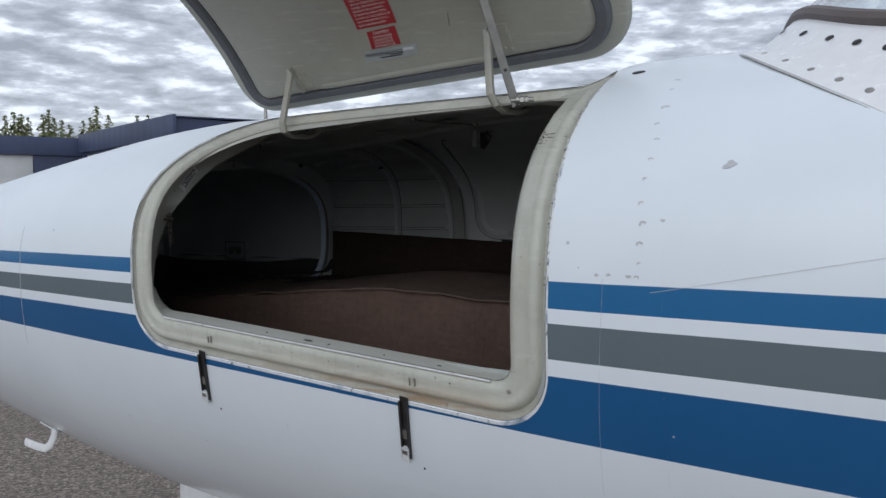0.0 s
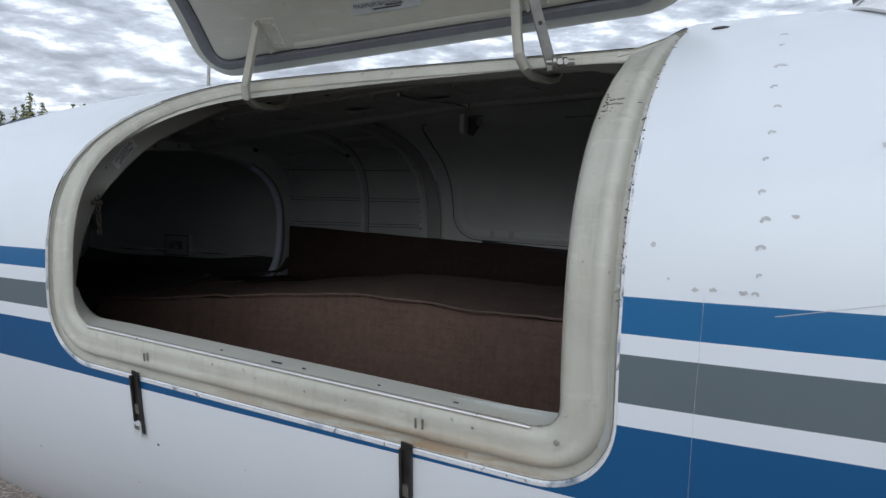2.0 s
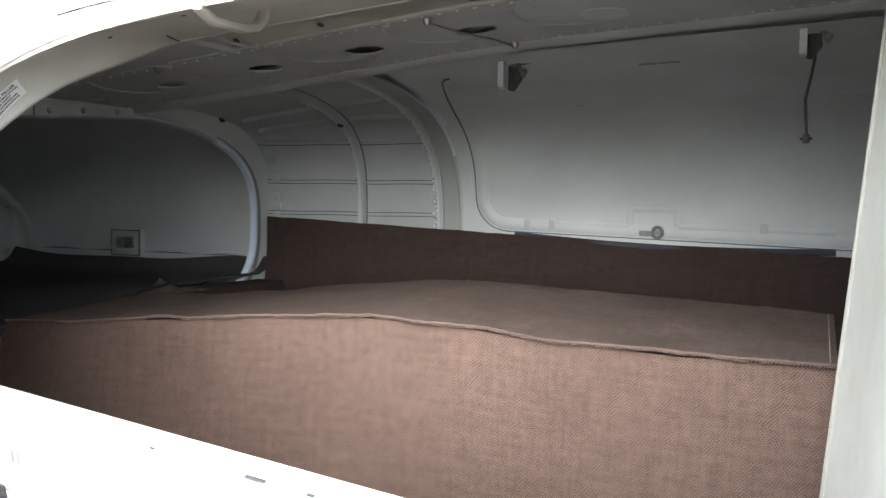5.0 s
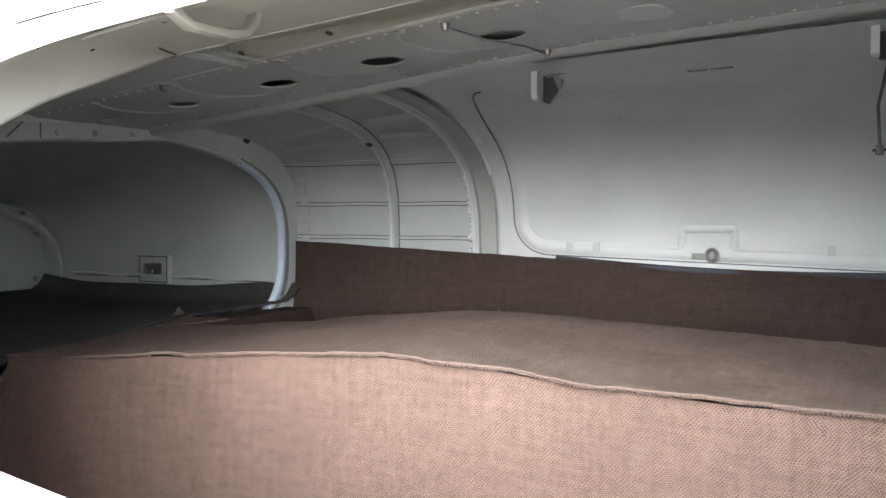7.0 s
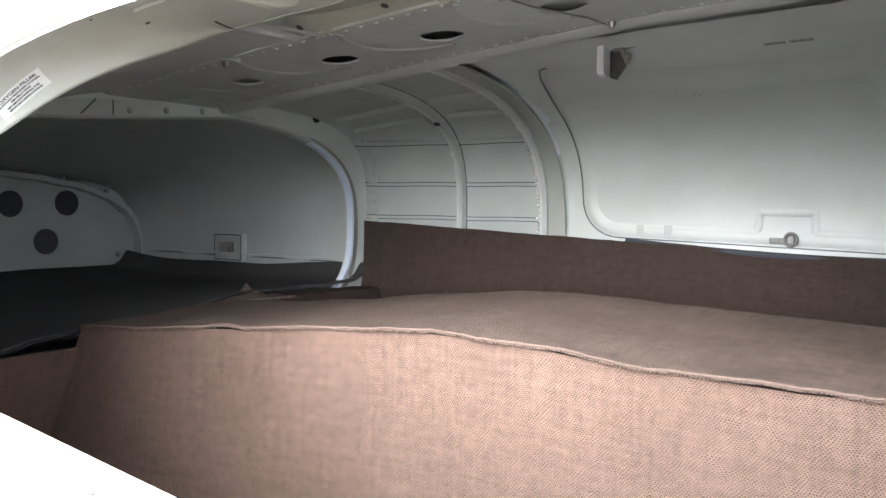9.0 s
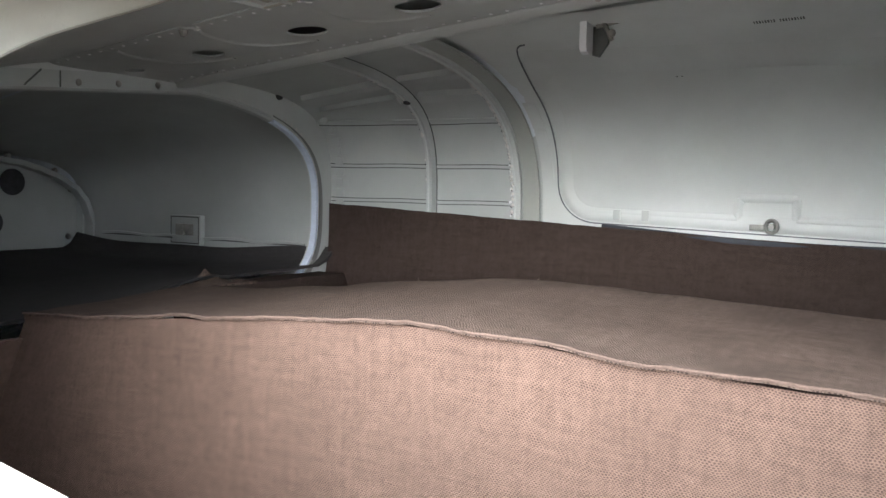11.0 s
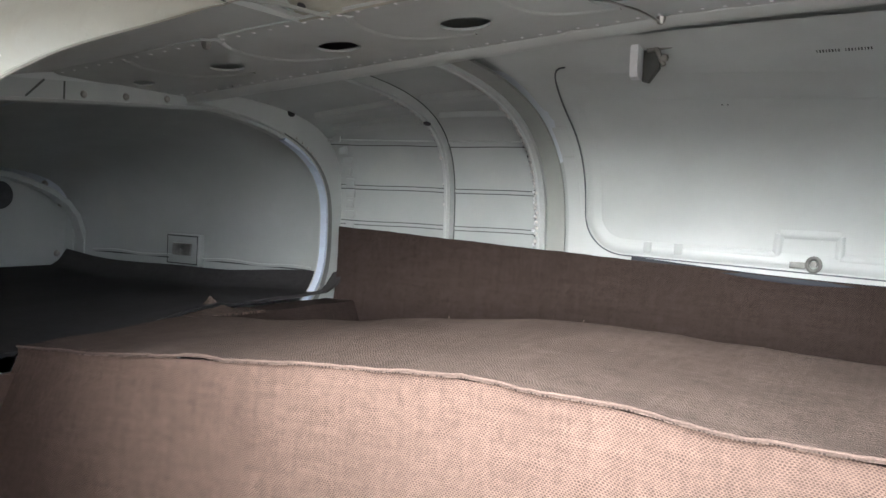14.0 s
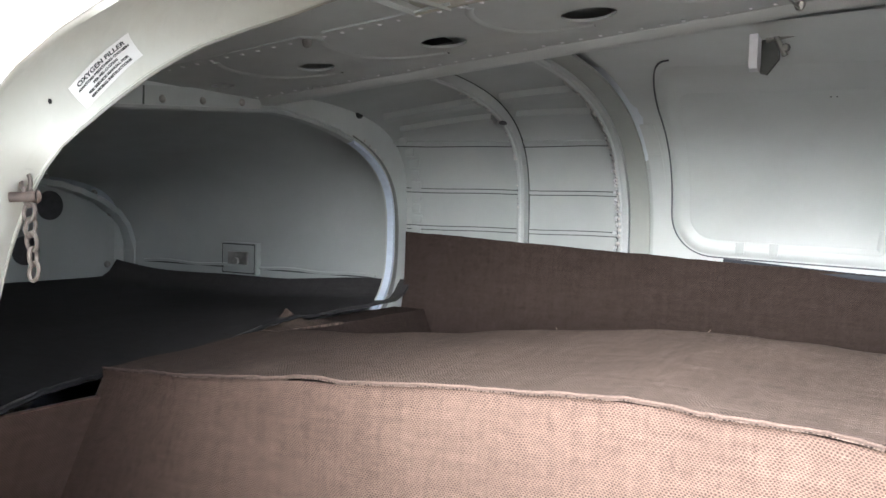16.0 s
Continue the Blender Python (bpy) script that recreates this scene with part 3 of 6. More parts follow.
def conifer(at, h, seed, spread=0.2):
    """A thin northern spruce: trunk, drooping limbs, ragged needle clumps."""
    rng = random.Random(seed)
    th = thing("conifer", at, "slender dark green spruce behind the hangars", "tree", "spruces behind the hangars")
    bm = bmesh.new()
    rod(bm, (at[0], at[1], 0), (at[0], at[1], h * 0.98), h * 0.014, 0.015, 7)
    part("trunk", bm, BARK, th)
    bm = bmesh.new()
    tiers = int(h * 3.2)
    for k in range(tiers):
        f = k / tiers
        z = h * (0.22 + 0.78 * f)
        reach = h * spread * (1 - f) ** 0.8 * rng.uniform(0.55, 1.15) + 0.12
        for b in range(rng.randint(4, 6)):
            a = rng.uniform(0, 2 * math.pi)
            r = reach * rng.uniform(0.5, 1.1)
            tip = Vector((at[0] + r * math.cos(a), at[1] + r * math.sin(a), z - r * rng.uniform(0.15, 0.5)))
            root = Vector((at[0], at[1], z))
            side_v = Vector((-math.sin(a), math.cos(a), 0))
            for s in range(4):
                p = root.lerp(tip, (s + 0.5) / 4) + Vector((0, 0, rng.uniform(-0.1, 0.1)))
                w = max(0.09, r * 0.24) * rng.uniform(0.7, 1.3)
                e = root.lerp(tip, min(1.1, (s + 1.4) / 4)) - Vector((0, 0, w * rng.uniform(0.2, 0.7)))
                u = p + side_v * w - Vector((0, 0, w * .5))
                q = p - side_v * w - Vector((0, 0, w * .5))
                t = p + Vector((0, 0, w * 0.5))
                vs = [bm.verts.new(x) for x in (u, q, e, t)]
                for tri in ((0, 1, 2), (0, 2, 3), (1, 3, 2), (0, 3, 1)):
                    bm.faces.new([vs[i] for i in tri])
    part("crown", bm, NEEDLES, th, recalc=False)


hangar((-58.2, -7.4, 0), 57, 43.2, 18, 4.95, [(4, 16, 4.2), (24, 39.3, 4.25)], "long low navy hangar with pale doors")
hangar((-34.9, 26.8, 0), -20.6, 11.1, 26, 5.05, [(.5, 10.3, 4.2)], "navy steel hangar with deep fascia and pale door")


def build_trees():
    rng = random.Random(5)
    # directions along the roofs, as bearings from the aircraft
    spots = [(-75 + .36 * k + rng.uniform(-.3, .3), rng.uniform(10.0, 12.6) + (2.0 if k % 9 == 2 else 0)) for k in range(74)]
    spots += [(-48.2 + 1.15 * k + rng.uniform(-.3, .3), rng.uniform(8.2, 9.8)) for k in range(12)]
    for i, (b, h) in enumerate(spots):
        d = 84 + rng.uniform(-5, 8)
        conifer((d * math.sin(radians(b)), d * math.cos(radians(b)), 0), h * 0.86, 100 + i, .24)


build_trees()


def lamp_post():
    th = thing("lamp_post", (-33.5, 38.2, 0), "thin grey steel lamp post behind the aircraft", "lamp post")
    bm = bmesh.new()
    rod(bm, (-33.5, 38.2, 0), (-33.5, 38.2, 11), 0.13, 0.09, 10)
    part("pole", bm, STEEL, th)
    bm = bmesh.new()
    box(bm, (-33.7, 37.4, 10.9), (-33.3, 38.3, 11.05), 0.03)
    part("lamp_head", bm, STEEL, th)


lamp_post()

# ------------------------------------------------------------ the aircraft
plane = thing("aircraft", (-0.5, YC, 0), "white twin-engine aircraft with blue and grey stripes, nose baggage door open", "aircraft")


def fuselage_skin():
    bm = bmesh.new()
    x0, x1 = -1.46, -0.26
    lo, hi = -0.50, 1.25
    st = [-3.32] + lin(-3.29, x0, 60)
    aft = lin(x1, 6.0, 90)
    full = lin(-math.pi, math.pi, 120)
    grid(lambda x, a: hull(x, a), st, full, bm)
    grid(lambda x, a: hull(x, a), aft, full, bm)
    rest = lin(hi, lo + 2 * math.pi, 100)
    grid(lambda x, a: hull(x, a), lin(x0, x1, 50), rest, bm)
    # the panel round the doorway
    edge = rounded(DOORWAY, step=36, run=42)
    ring = [(p.x, angle_at(p.x, p.y)) for p in edge]
    cx, ca = (x0 + x1) / 2, (lo + hi) / 2

    def out(x, a):
        dx, da = (x - cx) / ((x1 - x0) / 2), (a - ca) / ((hi - lo) / 2)
        k = max(abs(dx), abs(da))
        return cx + dx / k * (x1 - x0) / 2, ca + da / k * (hi - lo) / 2
    rim = [out(*r) for r in ring]
    for cxn, can in ((x0, lo), (x0, hi), (x1, lo), (x1, hi)):
        i = min(range(len(rim)), key=lambda q: ((rim[q][0] - cxn) / 1.2) ** 2 + ((rim[q][1] - can) / 1.75) ** 2)
        rim[i] = (cxn, can)
    steps = 8
    rows = []
    for (xa, aa), (xb, ab) in zip(ring, rim):
        rows.append([bm.verts.new(hull(xa + (xb - xa) * k / steps, aa + (ab - aa) * k / steps)) for k in range(steps + 1)])
    n = len(rows)
    for i in range(n):
        for k in range(steps):
            bm.faces.new((rows[i][k], rows[(i + 1) % n][k], rows[(i + 1) % n][k + 1], rows[i][k + 1]))
    bmesh.ops.remove_doubles(bm, verts=bm.verts[:], dist=0.0004)
    part("fuselage_skin", bm, PAINT, plane, "white painted skin with blue and grey stripes", sharp=50)


fuselage_skin()


def section_plate(name, x, thick, inset, label="", a0=0.0, a1=2 * math.pi, material=None):
    """A bulkhead that fills the hull's section."""
    bm = bmesh.new()
    rows = []
    for dx in (0, thick):
        rows.append([bm.verts.new(hull(x + dx, a, inset)) for a in lin(a0, a1, 64)[:-1]])
    n = len(rows[0])
    for i in range(n):
        bm.faces.new((rows[0][i], rows[0][(i + 1) % n], rows[1][(i + 1) % n], rows[1][i]))
    bm.faces.new(rows[0])
    bm.faces.new(rows[1][::-1])
    return part(name, bm, material or INNER, plane, label)


def chipped_edge():
    """Bare and chipped paint in ragged flecks: white, blue-grey and dark."""
    k = Nodes("chipped_skin_edge", 0.5)
    base = k.ramp(k.noise(24, 5), (0.34, (0.30, 0.35, 0.42)), (0.42, (0.70, 0.715, 0.73)))
    dark = k.ramp(k.noise(70, 8, 0.75, k.coords("Object", (1, 1, .5)), 0.6), (0.585, (0, 0, 0)), (0.62, (1, 1, 1)))
    col = k.mix(k.math("MULTIPLY", dark, 0.85), base, (0.085, 0.09, 0.10))
    return k.done(col, None, k.bump(k.noise(60, 5), 0.5, 0.002))


CHIPPED = chipped_edge()


def door_frame():
    bm = bmesh.new()
    doorway_ring(bm, [(-0.001, 0.0015), (0.001, 0.009), (0.006, 0.0130), (0.0105, 0.0135), (0.0135, 0.0085), (0.018, 0.0040), (0.024, 0.0030), (0.029, 0.0055), (0.034, 0.0078), (0.044, 0.0072), (0.052, 0.0090), (0.0565, 0.0125), (0.0585, 0.015), (0.0595, 0.019)], share=FRAME_SHARE)
    part("door_frame", bm, CREAM, plane, "worn cream-painted baggage door frame with rubbed edges", sharp=60)
    bm = bmesh.new()
    doorway_ring(bm, [(.0595, .019), ((.055, .051, .028, .018), 0.019, 0.022), ((.0, .054, -.002, -.003), 0.019, 0.075), ((-.01, .054, -.010, -.007), 0.019, 0.092), ((-.018, .046, -.02, -.012), .019, .096)], share=FRAME_SHARE)
    part("frame_return", bm, RETURN, plane, "grey-cream inner return of the door frame", sharp=60)
    bm = bmesh.new()
    rim = [side(p.x, p.y, .0178) for p in rounded(DOORWAY, .0600, share=FRAME_SHARE)]
    sweep(bm, [q[0] for q in rim], circle(.0011, 6), [-q[1] for q in rim], closed=True)
    part("frame_rim", bm, RIM, plane, "dark worn inner rim of the frame")
    bm = bmesh.new()
    doorway_ring(bm, [(-0.0042, -0.0003), (-0.003, -0.0007), (-0.0005, -0.0002), (0.002, 0.004)], share=(.75, 1, .14, .02))
    bmesh.ops.delete(bm, geom=[f for f in bm.faces if f.calc_center_median().z > 1.64 or f.calc_center_median().x < -1.27], context="FACES")
    part("skin_edge", bm, CHIPPED, plane, "chipped skin edge round the doorway")
    # dark crack between the skin's edge and the frame
    bm = bmesh.new()
    rim = [(p, side(p.x, p.y, .0030)) for p in rounded(DOORWAY, .0016, share=(1, 1, 1, 1))]
    sweep(bm, [q[0] for p, q in rim], circle(.0007, 6), [-q[1] for p, q in rim], closed=True)
    part("edge_crack", bm, CHIP_DARK, plane)
    # bright rubbed lip along the sill
    bm = bmesh.new()
    pts = []
    for p in rounded(DOORWAY, 0.0585, share=FRAME_SHARE):
        if p.y < 1.3135 and -1.20 < p.x < -.50:
            pts.append(side(p.x, p.y, .0135)[0] + Vector((0, -.001, .001)))
    pts.sort(key=lambda q: q.x)
    sweep(bm, pts, circle(.0021, 8), (0, 0, 1))
    part("sill_lip", bm, BRIGHT, plane, "rubbed bright lip of the sill")


door_frame()


# the open lid's inner pan: a plane through its hinged edge, along (u) and away from that edge (v)
LID_AT = Vector((-.85, 1.3443, 1.7240))
LID_ALONG, LID_OUT, LID_FACE = Vector((.9900, -.1355, .0393)), Vector((-.1176, -.6379, .7611)), Vector((-.0781, -.7581, -.6475))
LID_SHAPE = [(-.432, -.007, .075), (.487, -.007, .105), (.470, .50, .12), (-.372, .50, .15)]
LID_SHARE = (.62, 1, 1, 1)


def on_lid(u, v, lift=0.0):
    """A place on the open lid's inner pan: u along it, v metres from the hinged edge; the lid curls over away from the hinges."""
    curl = max(0, v - .08) ** 2 / 1.5
    return LID_AT + LID_ALONG * u + LID_OUT * v + LID_FACE * (lift + curl)


def lid_ring(bm, profile):
    rows = []
    for d, depth in profile:
        rows.append([bm.verts.new(on_lid(p.x, p.y, depth - .027)) for p in rounded(LID_SHAPE, d, share=LID_SHARE)])
    n = len(rows[0])
    for r0, r1 in zip(rows, rows[1:]):
        for i in range(n):
            bm.faces.new((r0[i], r0[(i + 1) % n], r1[(i + 1) % n], r1[i]))
    return rows


def baggage_door():
    """The lid: outer skin, rolled edge, pan and seal; swung up on two goose-neck hinges."""
    bm = bmesh.new()
    rows = lid_ring(bm, [(.10, 0), (.05, 0), (.012, 0), (.004, .003), (.002, .009), (.004, .0145), (.010, .017), (.026, .0165), (.032, .019), (.058, .019), (.064, .0255), (.072, .027), (.10, .027)])
    outl = rounded(LID_SHAPE, .10, share=LID_SHARE)
    mid = Vector((.03, .25))
    for row, depth in ((rows[0], 0.0), (rows[-1], .027)):
        n = len(row)
        prev = row
        for k in lin(.93, .07, 14):
            cur = [bm.verts.new(on_lid(*mid.lerp(p, k), depth - .027)) for p in outl]
            for i in range(n):
                bm.faces.new((prev[i], prev[(i + 1) % n], cur[(i + 1) % n], cur[i]))
            prev = cur
        c = bm.verts.new(on_lid(*mid, depth - .027))
        for i in range(n):
            bm.faces.new((prev[i], prev[(i + 1) % n], c))
    lid = part("baggage_door", bm, CREAM_LID, plane, "open baggage door, cream inside darkened for shade, hinged along its upper edge", sharp=60)
    bm = bmesh.new()
    lid_ring(bm, [(.031, .0175), (.032, .024), (.037, .0285), (.053, .0285), (.058, .024), (.059, .0175)])
    part("door_seal", bm, RUBBER, lid, "grey sponge rubber seal")
    # pressed stiffening ridge beside the seal
    bm = bmesh.new()
    sweep(bm, [on_lid(u, .0415 - .03 * (u + .16) + .004 * math.sin(u * 7), .0002) for u in lin(-.18, .22, 24)], [(-.006, 0), (-.002, .0022), (.002, .0022), (.006, 0)], LID_FACE)
    part("pressed_ridge", bm, CREAM_LID, lid)
    return lid


LID = baggage_door()


def placards():
    def sheet(tl, tr, br, bl, name, mat, label):
        tl, tr, br, bl = (Vector(q) for q in (tl, tr, br, bl))
        bm = bmesh.new()
        grid(lambda u, v: on_lid(*bl.lerp(br, u).lerp(tl.lerp(tr, u), v), .0007), lin(0, 1, 6), lin(0, 1, 6), bm)
        return part(name, bm, mat, LID, label)

    def words(text, u, v, size, mat, align="LEFT", skew=.22, slope=-.025):
        cu = bpy.data.curves.new("lettering", "FONT")
        cu.body, cu.size, cu.align_x = text, size, align
        tmp = bpy.data.objects.new("lettering", cu)
        me = bpy.data.meshes.new_from_object(tmp)
        bpy.data.objects.remove(tmp)
        for vt in me.vertices:
            vt.co = on_lid(u + vt.co.x + skew * vt.co.y, v + vt.co.y + slope * vt.co.x, .0014)
        me.materials.append(mat)
        ob = new("lettering", me)
        ob.parent = LID
        ob.matrix_parent_inverse = LID.matrix_world.inverted()

    sheet((-.035, .092), (.086, .0886), (.078, .067), (-.043, .070), "silver_placard", SILVER, "silver baggage placard with black lettering")
    words("MAXIMUM BAGGAGE", -.037, .0800, .0092, BLACK_INK)
    for k, (w, u, v, h) in enumerate(((.024, .052, .0795, .0055), (.050, -.004, .0735, .0022), (.030, .020, .0765, .0018))):
        bm = bmesh.new()
        grid(lambda a, b: on_lid(u + w * a, v + h * b - .025 * w * a, .0012), [0, .5, 1], [0, 1], bm)
        part("printed_bar", bm, PALE_SEAL if k == 0 else BLACK_INK, LID)
    sheet((-.0054, .1285), (.061, .1295), (.054, .0934), (-.014, .0941), "red_placard", RED, "red caution placard with white lettering")
    sheet((-.004, .2480), (.088, .2440), (.069, .1340), (-.021, .1370), "red_placard", RED, "red oxygen placard with white lettering")
    words("CAUTION", .025, .1205, .0080, WHITE_INK, "CENTER")
    for k, line in enumerate(("WHEN REMOVING", "OXYGEN BOTTLE", "CAP LINE FITTING", "WITH PLASTIC CAP")):
        words(line, .0235 - .0014 * k, .1135 - .0060 * k, .0054, WHITE_INK, "CENTER")
    for k, line in enumerate(("PRIOR TO FLIGHT", "OXYGEN SYSTEM SHALL BE", "PURGED WITH OXYGEN FOR A", "PERIOD UP TEN (10) MINUTES", "BY INSERTING MASK FITTINGS", "AT EACH OF THE OUTLETS AND", "ALLOWING THE OXYGEN TO", "FLOW THROUGH SLOWLY")):
        words(line, -.003 - .0016 * k, .1905 - .0070 * k, .0053, WHITE_INK)
    bm = bmesh.new()
    sweep(bm, [on_lid(.1765, .130, .0003), on_lid(.1682, .107, .0003)], rect(.001, .0004), LID_FACE)
    part("scratch", bm, BLACK_INK, LID)


placards()


def hinge_arms():
    # goose-neck hinges: from a bracket on the lid down over the edge and in under the header
    for u, bend in ((-.233, ((-1.080, 1.288, 1.705), (-1.075, 1.274, 1.672), (-1.076, 1.279, 1.656), (-1.080, 1.304, 1.648), (-1.083, 1.355, 1.650), (-1.084, 1.380, 1.656), (-1.082, 1.391, 1.668), (-1.080, 1.393, 1.686))),
                    (.236, ((-.614, 1.238, 1.715), (-.607, 1.228, 1.688), (-.601, 1.235, 1.673), (-.597, 1.258, 1.664), (-.596, 1.310, 1.667), (-.596, 1.340, 1.673), (-.596, 1.352, 1.684), (-.596, 1.354, 1.700)))):
        bm = bmesh.new()
        pts = [on_lid(u, .089, .004), on_lid(u + .002, .080, .012)] + [Vector(q) for q in bend]
        ups = [Vector((0, .8, .6)), Vector((0, 1, .3)), Vector((0, 1, .1)), Vector((0, 1, .2)), Vector((0, .8, .6)), Vector((0, .3, 1)), Vector((0, 0, 1)), Vector((0, -.4, 1)), Vector((0, -1, .6)), Vector((0, -1, 0))]
        sweep(bm, pts, [(-.0062, -.0034), (-.0034, -.0050), (.0034, -.0050), (.0062, -.0034), (.0062, .0034), (.0034, .0050), (-.0034, .0050), (-.0062, .0034)], ups)
        part("hinge_arm", bm, CREAM_HINGE, LID, "cream goose-neck hinge arm")
        bm = bmesh.new()
        sweep(bm, [on_lid(u + .004, .036, .001), on_lid(u + .004, .094, .001)], [(-.0025, -.004), (.0025, -.004), (.0025, .012), (-.0025, .008)], LID_FACE)
        sweep(bm, [on_lid(u + .018, .040, .0), on_lid(u + .022, .092, .0)], [(-.016, 0), (-.014, .0022), (.014, .0022), (.016, 0)], LID_FACE)
        for du, v in ((.012, .086), (.024, .083), (.032, .079), (.012, .066), (.018, .049), (.030, .046)):
            dome(bm, on_lid(u + du, v, .002), LID_FACE, .0032, .7)
        part("hinge_bracket", bm, CREAM_HINGE, LID, "riveted hinge bracket")


hinge_arms()


def hold_open_strut():
    bm = bmesh.new()
    a, b = Vector((-.565, 1.228, 1.676)), on_lid(.262, .17, .006)
    sweep(bm, [a - (b - a) * .05, a.lerp(b, .5), b], [(-.0065, -.002), (.0065, -.002), (.0065, .002), (-.0065, .002)], (0.55, -.75, -.1))
    st = part("hold_open_strut", bm, DULL, LID, "flat steel hold-open strut")
    bm = bmesh.new()
    dome(bm, a + (b - a) * .26 + Vector((.0012, -.0018, 0)), (.55, -.75, -.1), .0030, .2)
    part("strut_hole", bm, GAP, st)
    bm = bmesh.new()
    axis = Vector((.85, .45, .05)).normalized()
    rod(bm, a - axis * .006, a + axis * .030, .0042)
    rod(bm, a + axis * .002, a + axis * .006, .0085, seg=16)
    rod(bm, a + axis * .008, a + axis * .014, .0072, seg=6)
    rod(bm, a + axis * .016, a + axis * .021, .0066, seg=6)
    part("strut_bolt", bm, STEEL, LID, "bolt and nuts at the strut's foot")


hold_open_strut()


def latches():
    for x in (-1.082, -0.644):
        zb, zt = (1.168, 1.260) if x < -1 else (1.135, 1.235)
        up = side(x, zt, -0.001)[0]
        n = -side(x, (zb + zt) / 2)[1]
        dn = side(x - 0.016, zb, -0.001)[0]
        bm = bmesh.new()
        sweep(bm, [up + n * .001, up.lerp(dn, .5) + n * .001, dn + n * .001], [(-.0070, 0), (.0070, 0), (.0070, .002), (-.0070, .002)], n)
        lt = part("door_latch", bm, DARK, plane, "blackened flush latch with worn metal")
        bm = bmesh.new()
        for s in (-1, 1):
            q = Vector((s * .0058, 0, 0))
            sweep(bm, [up.lerp(dn, .06) + n * .003 + q, up.lerp(dn, .98) + n * .003 + q], [(-.0016, 0), (.0016, 0), (.0016, .004), (-.0016, .004)], n)
        part("latch_rail", bm, DARK, lt)
        bm = bmesh.new()
        sweep(bm, [up.lerp(dn, .52) + n * .003, up.lerp(dn, .66) + n * .003], [(-.005, 0), (.005, 0), (.005, .003), (-.005, .003)], n)
        part("latch_trigger", bm, STEEL, lt)
        # steel tongue in a pale colour that stands for the metal's gleam
        bm = bmesh.new()
        sweep(bm, [up.lerp(dn, .80) + n * .003, up.lerp(dn, 1.02) + n * .003], [(-.0062, 0), (.0062, 0), (.0062, .0052), (-.0062, .0052)], n)
        part("latch_tongue", bm, PALE_SEAL, lt, "worn latch tongue, its metal gleam painted pale")
        bm = bmesh.new()
        sweep(bm, [up.lerp(dn, .84) + n * .0082, up.lerp(dn, .90) + n * .0082], [(-.0045, 0), (.0045, 0), (.0045, .0012), (-.0045, .0012)], n)
        part("latch_spring", bm, STEEL, lt)
        bm = bmesh.new()
        dome(bm, side(x + .008, zb - .016)[0], n, 0.0022, 0.4)
        part("drain_plug", bm, DARK, plane)


latches()

# ------------------------------------------------------------ inside the nose
AFT, FWD, NOSE = -0.43, -1.735, -2.45


def CEIL(x):
    return 1.700 + 0.099 * (x + 1.15) if x < -.95 else 1.7198 + 0.05 * (x + .95)



def inner_shell():
    """Inner face of the skin on the far side and the roof, and on the near side round the doorway."""
    bm = bmesh.new()
    grid(lambda x, a: inner(x, a), lin(NOSE, AFT, 60), lin(-.75, 1.5707, 50), bm)
    part("inner_skin", bm, INNER, plane, "grey-green painted inside of the skin")
    bm = bmesh.new()

    def near(x, a):
        return hull(x, a, .014)
    grid(near, lin(NOSE, -1.302, 22), lin(-0.75, 1.5707, 40), bm)
    part("inner_skin", bm, INNER, plane)
    # under and behind the near doorway
    bm = bmesh.new()
    grid(lambda x, k: side(x, 1.05 + (.222 - .04 * ease((-1.18 - x) / .1)) * k, 0.05 - .02 * ease((-1.18 - x) / .1))[0], lin(-1.36, AFT, 24), lin(0, 1, 6), bm)
    part("inner_skin", bm, INNER, plane)
    section_plate("aft_bulkhead", AFT, .012, .012)


inner_shell()


def far_wall(x, z, d=0.0):
    return lining(x, z, d)[0]


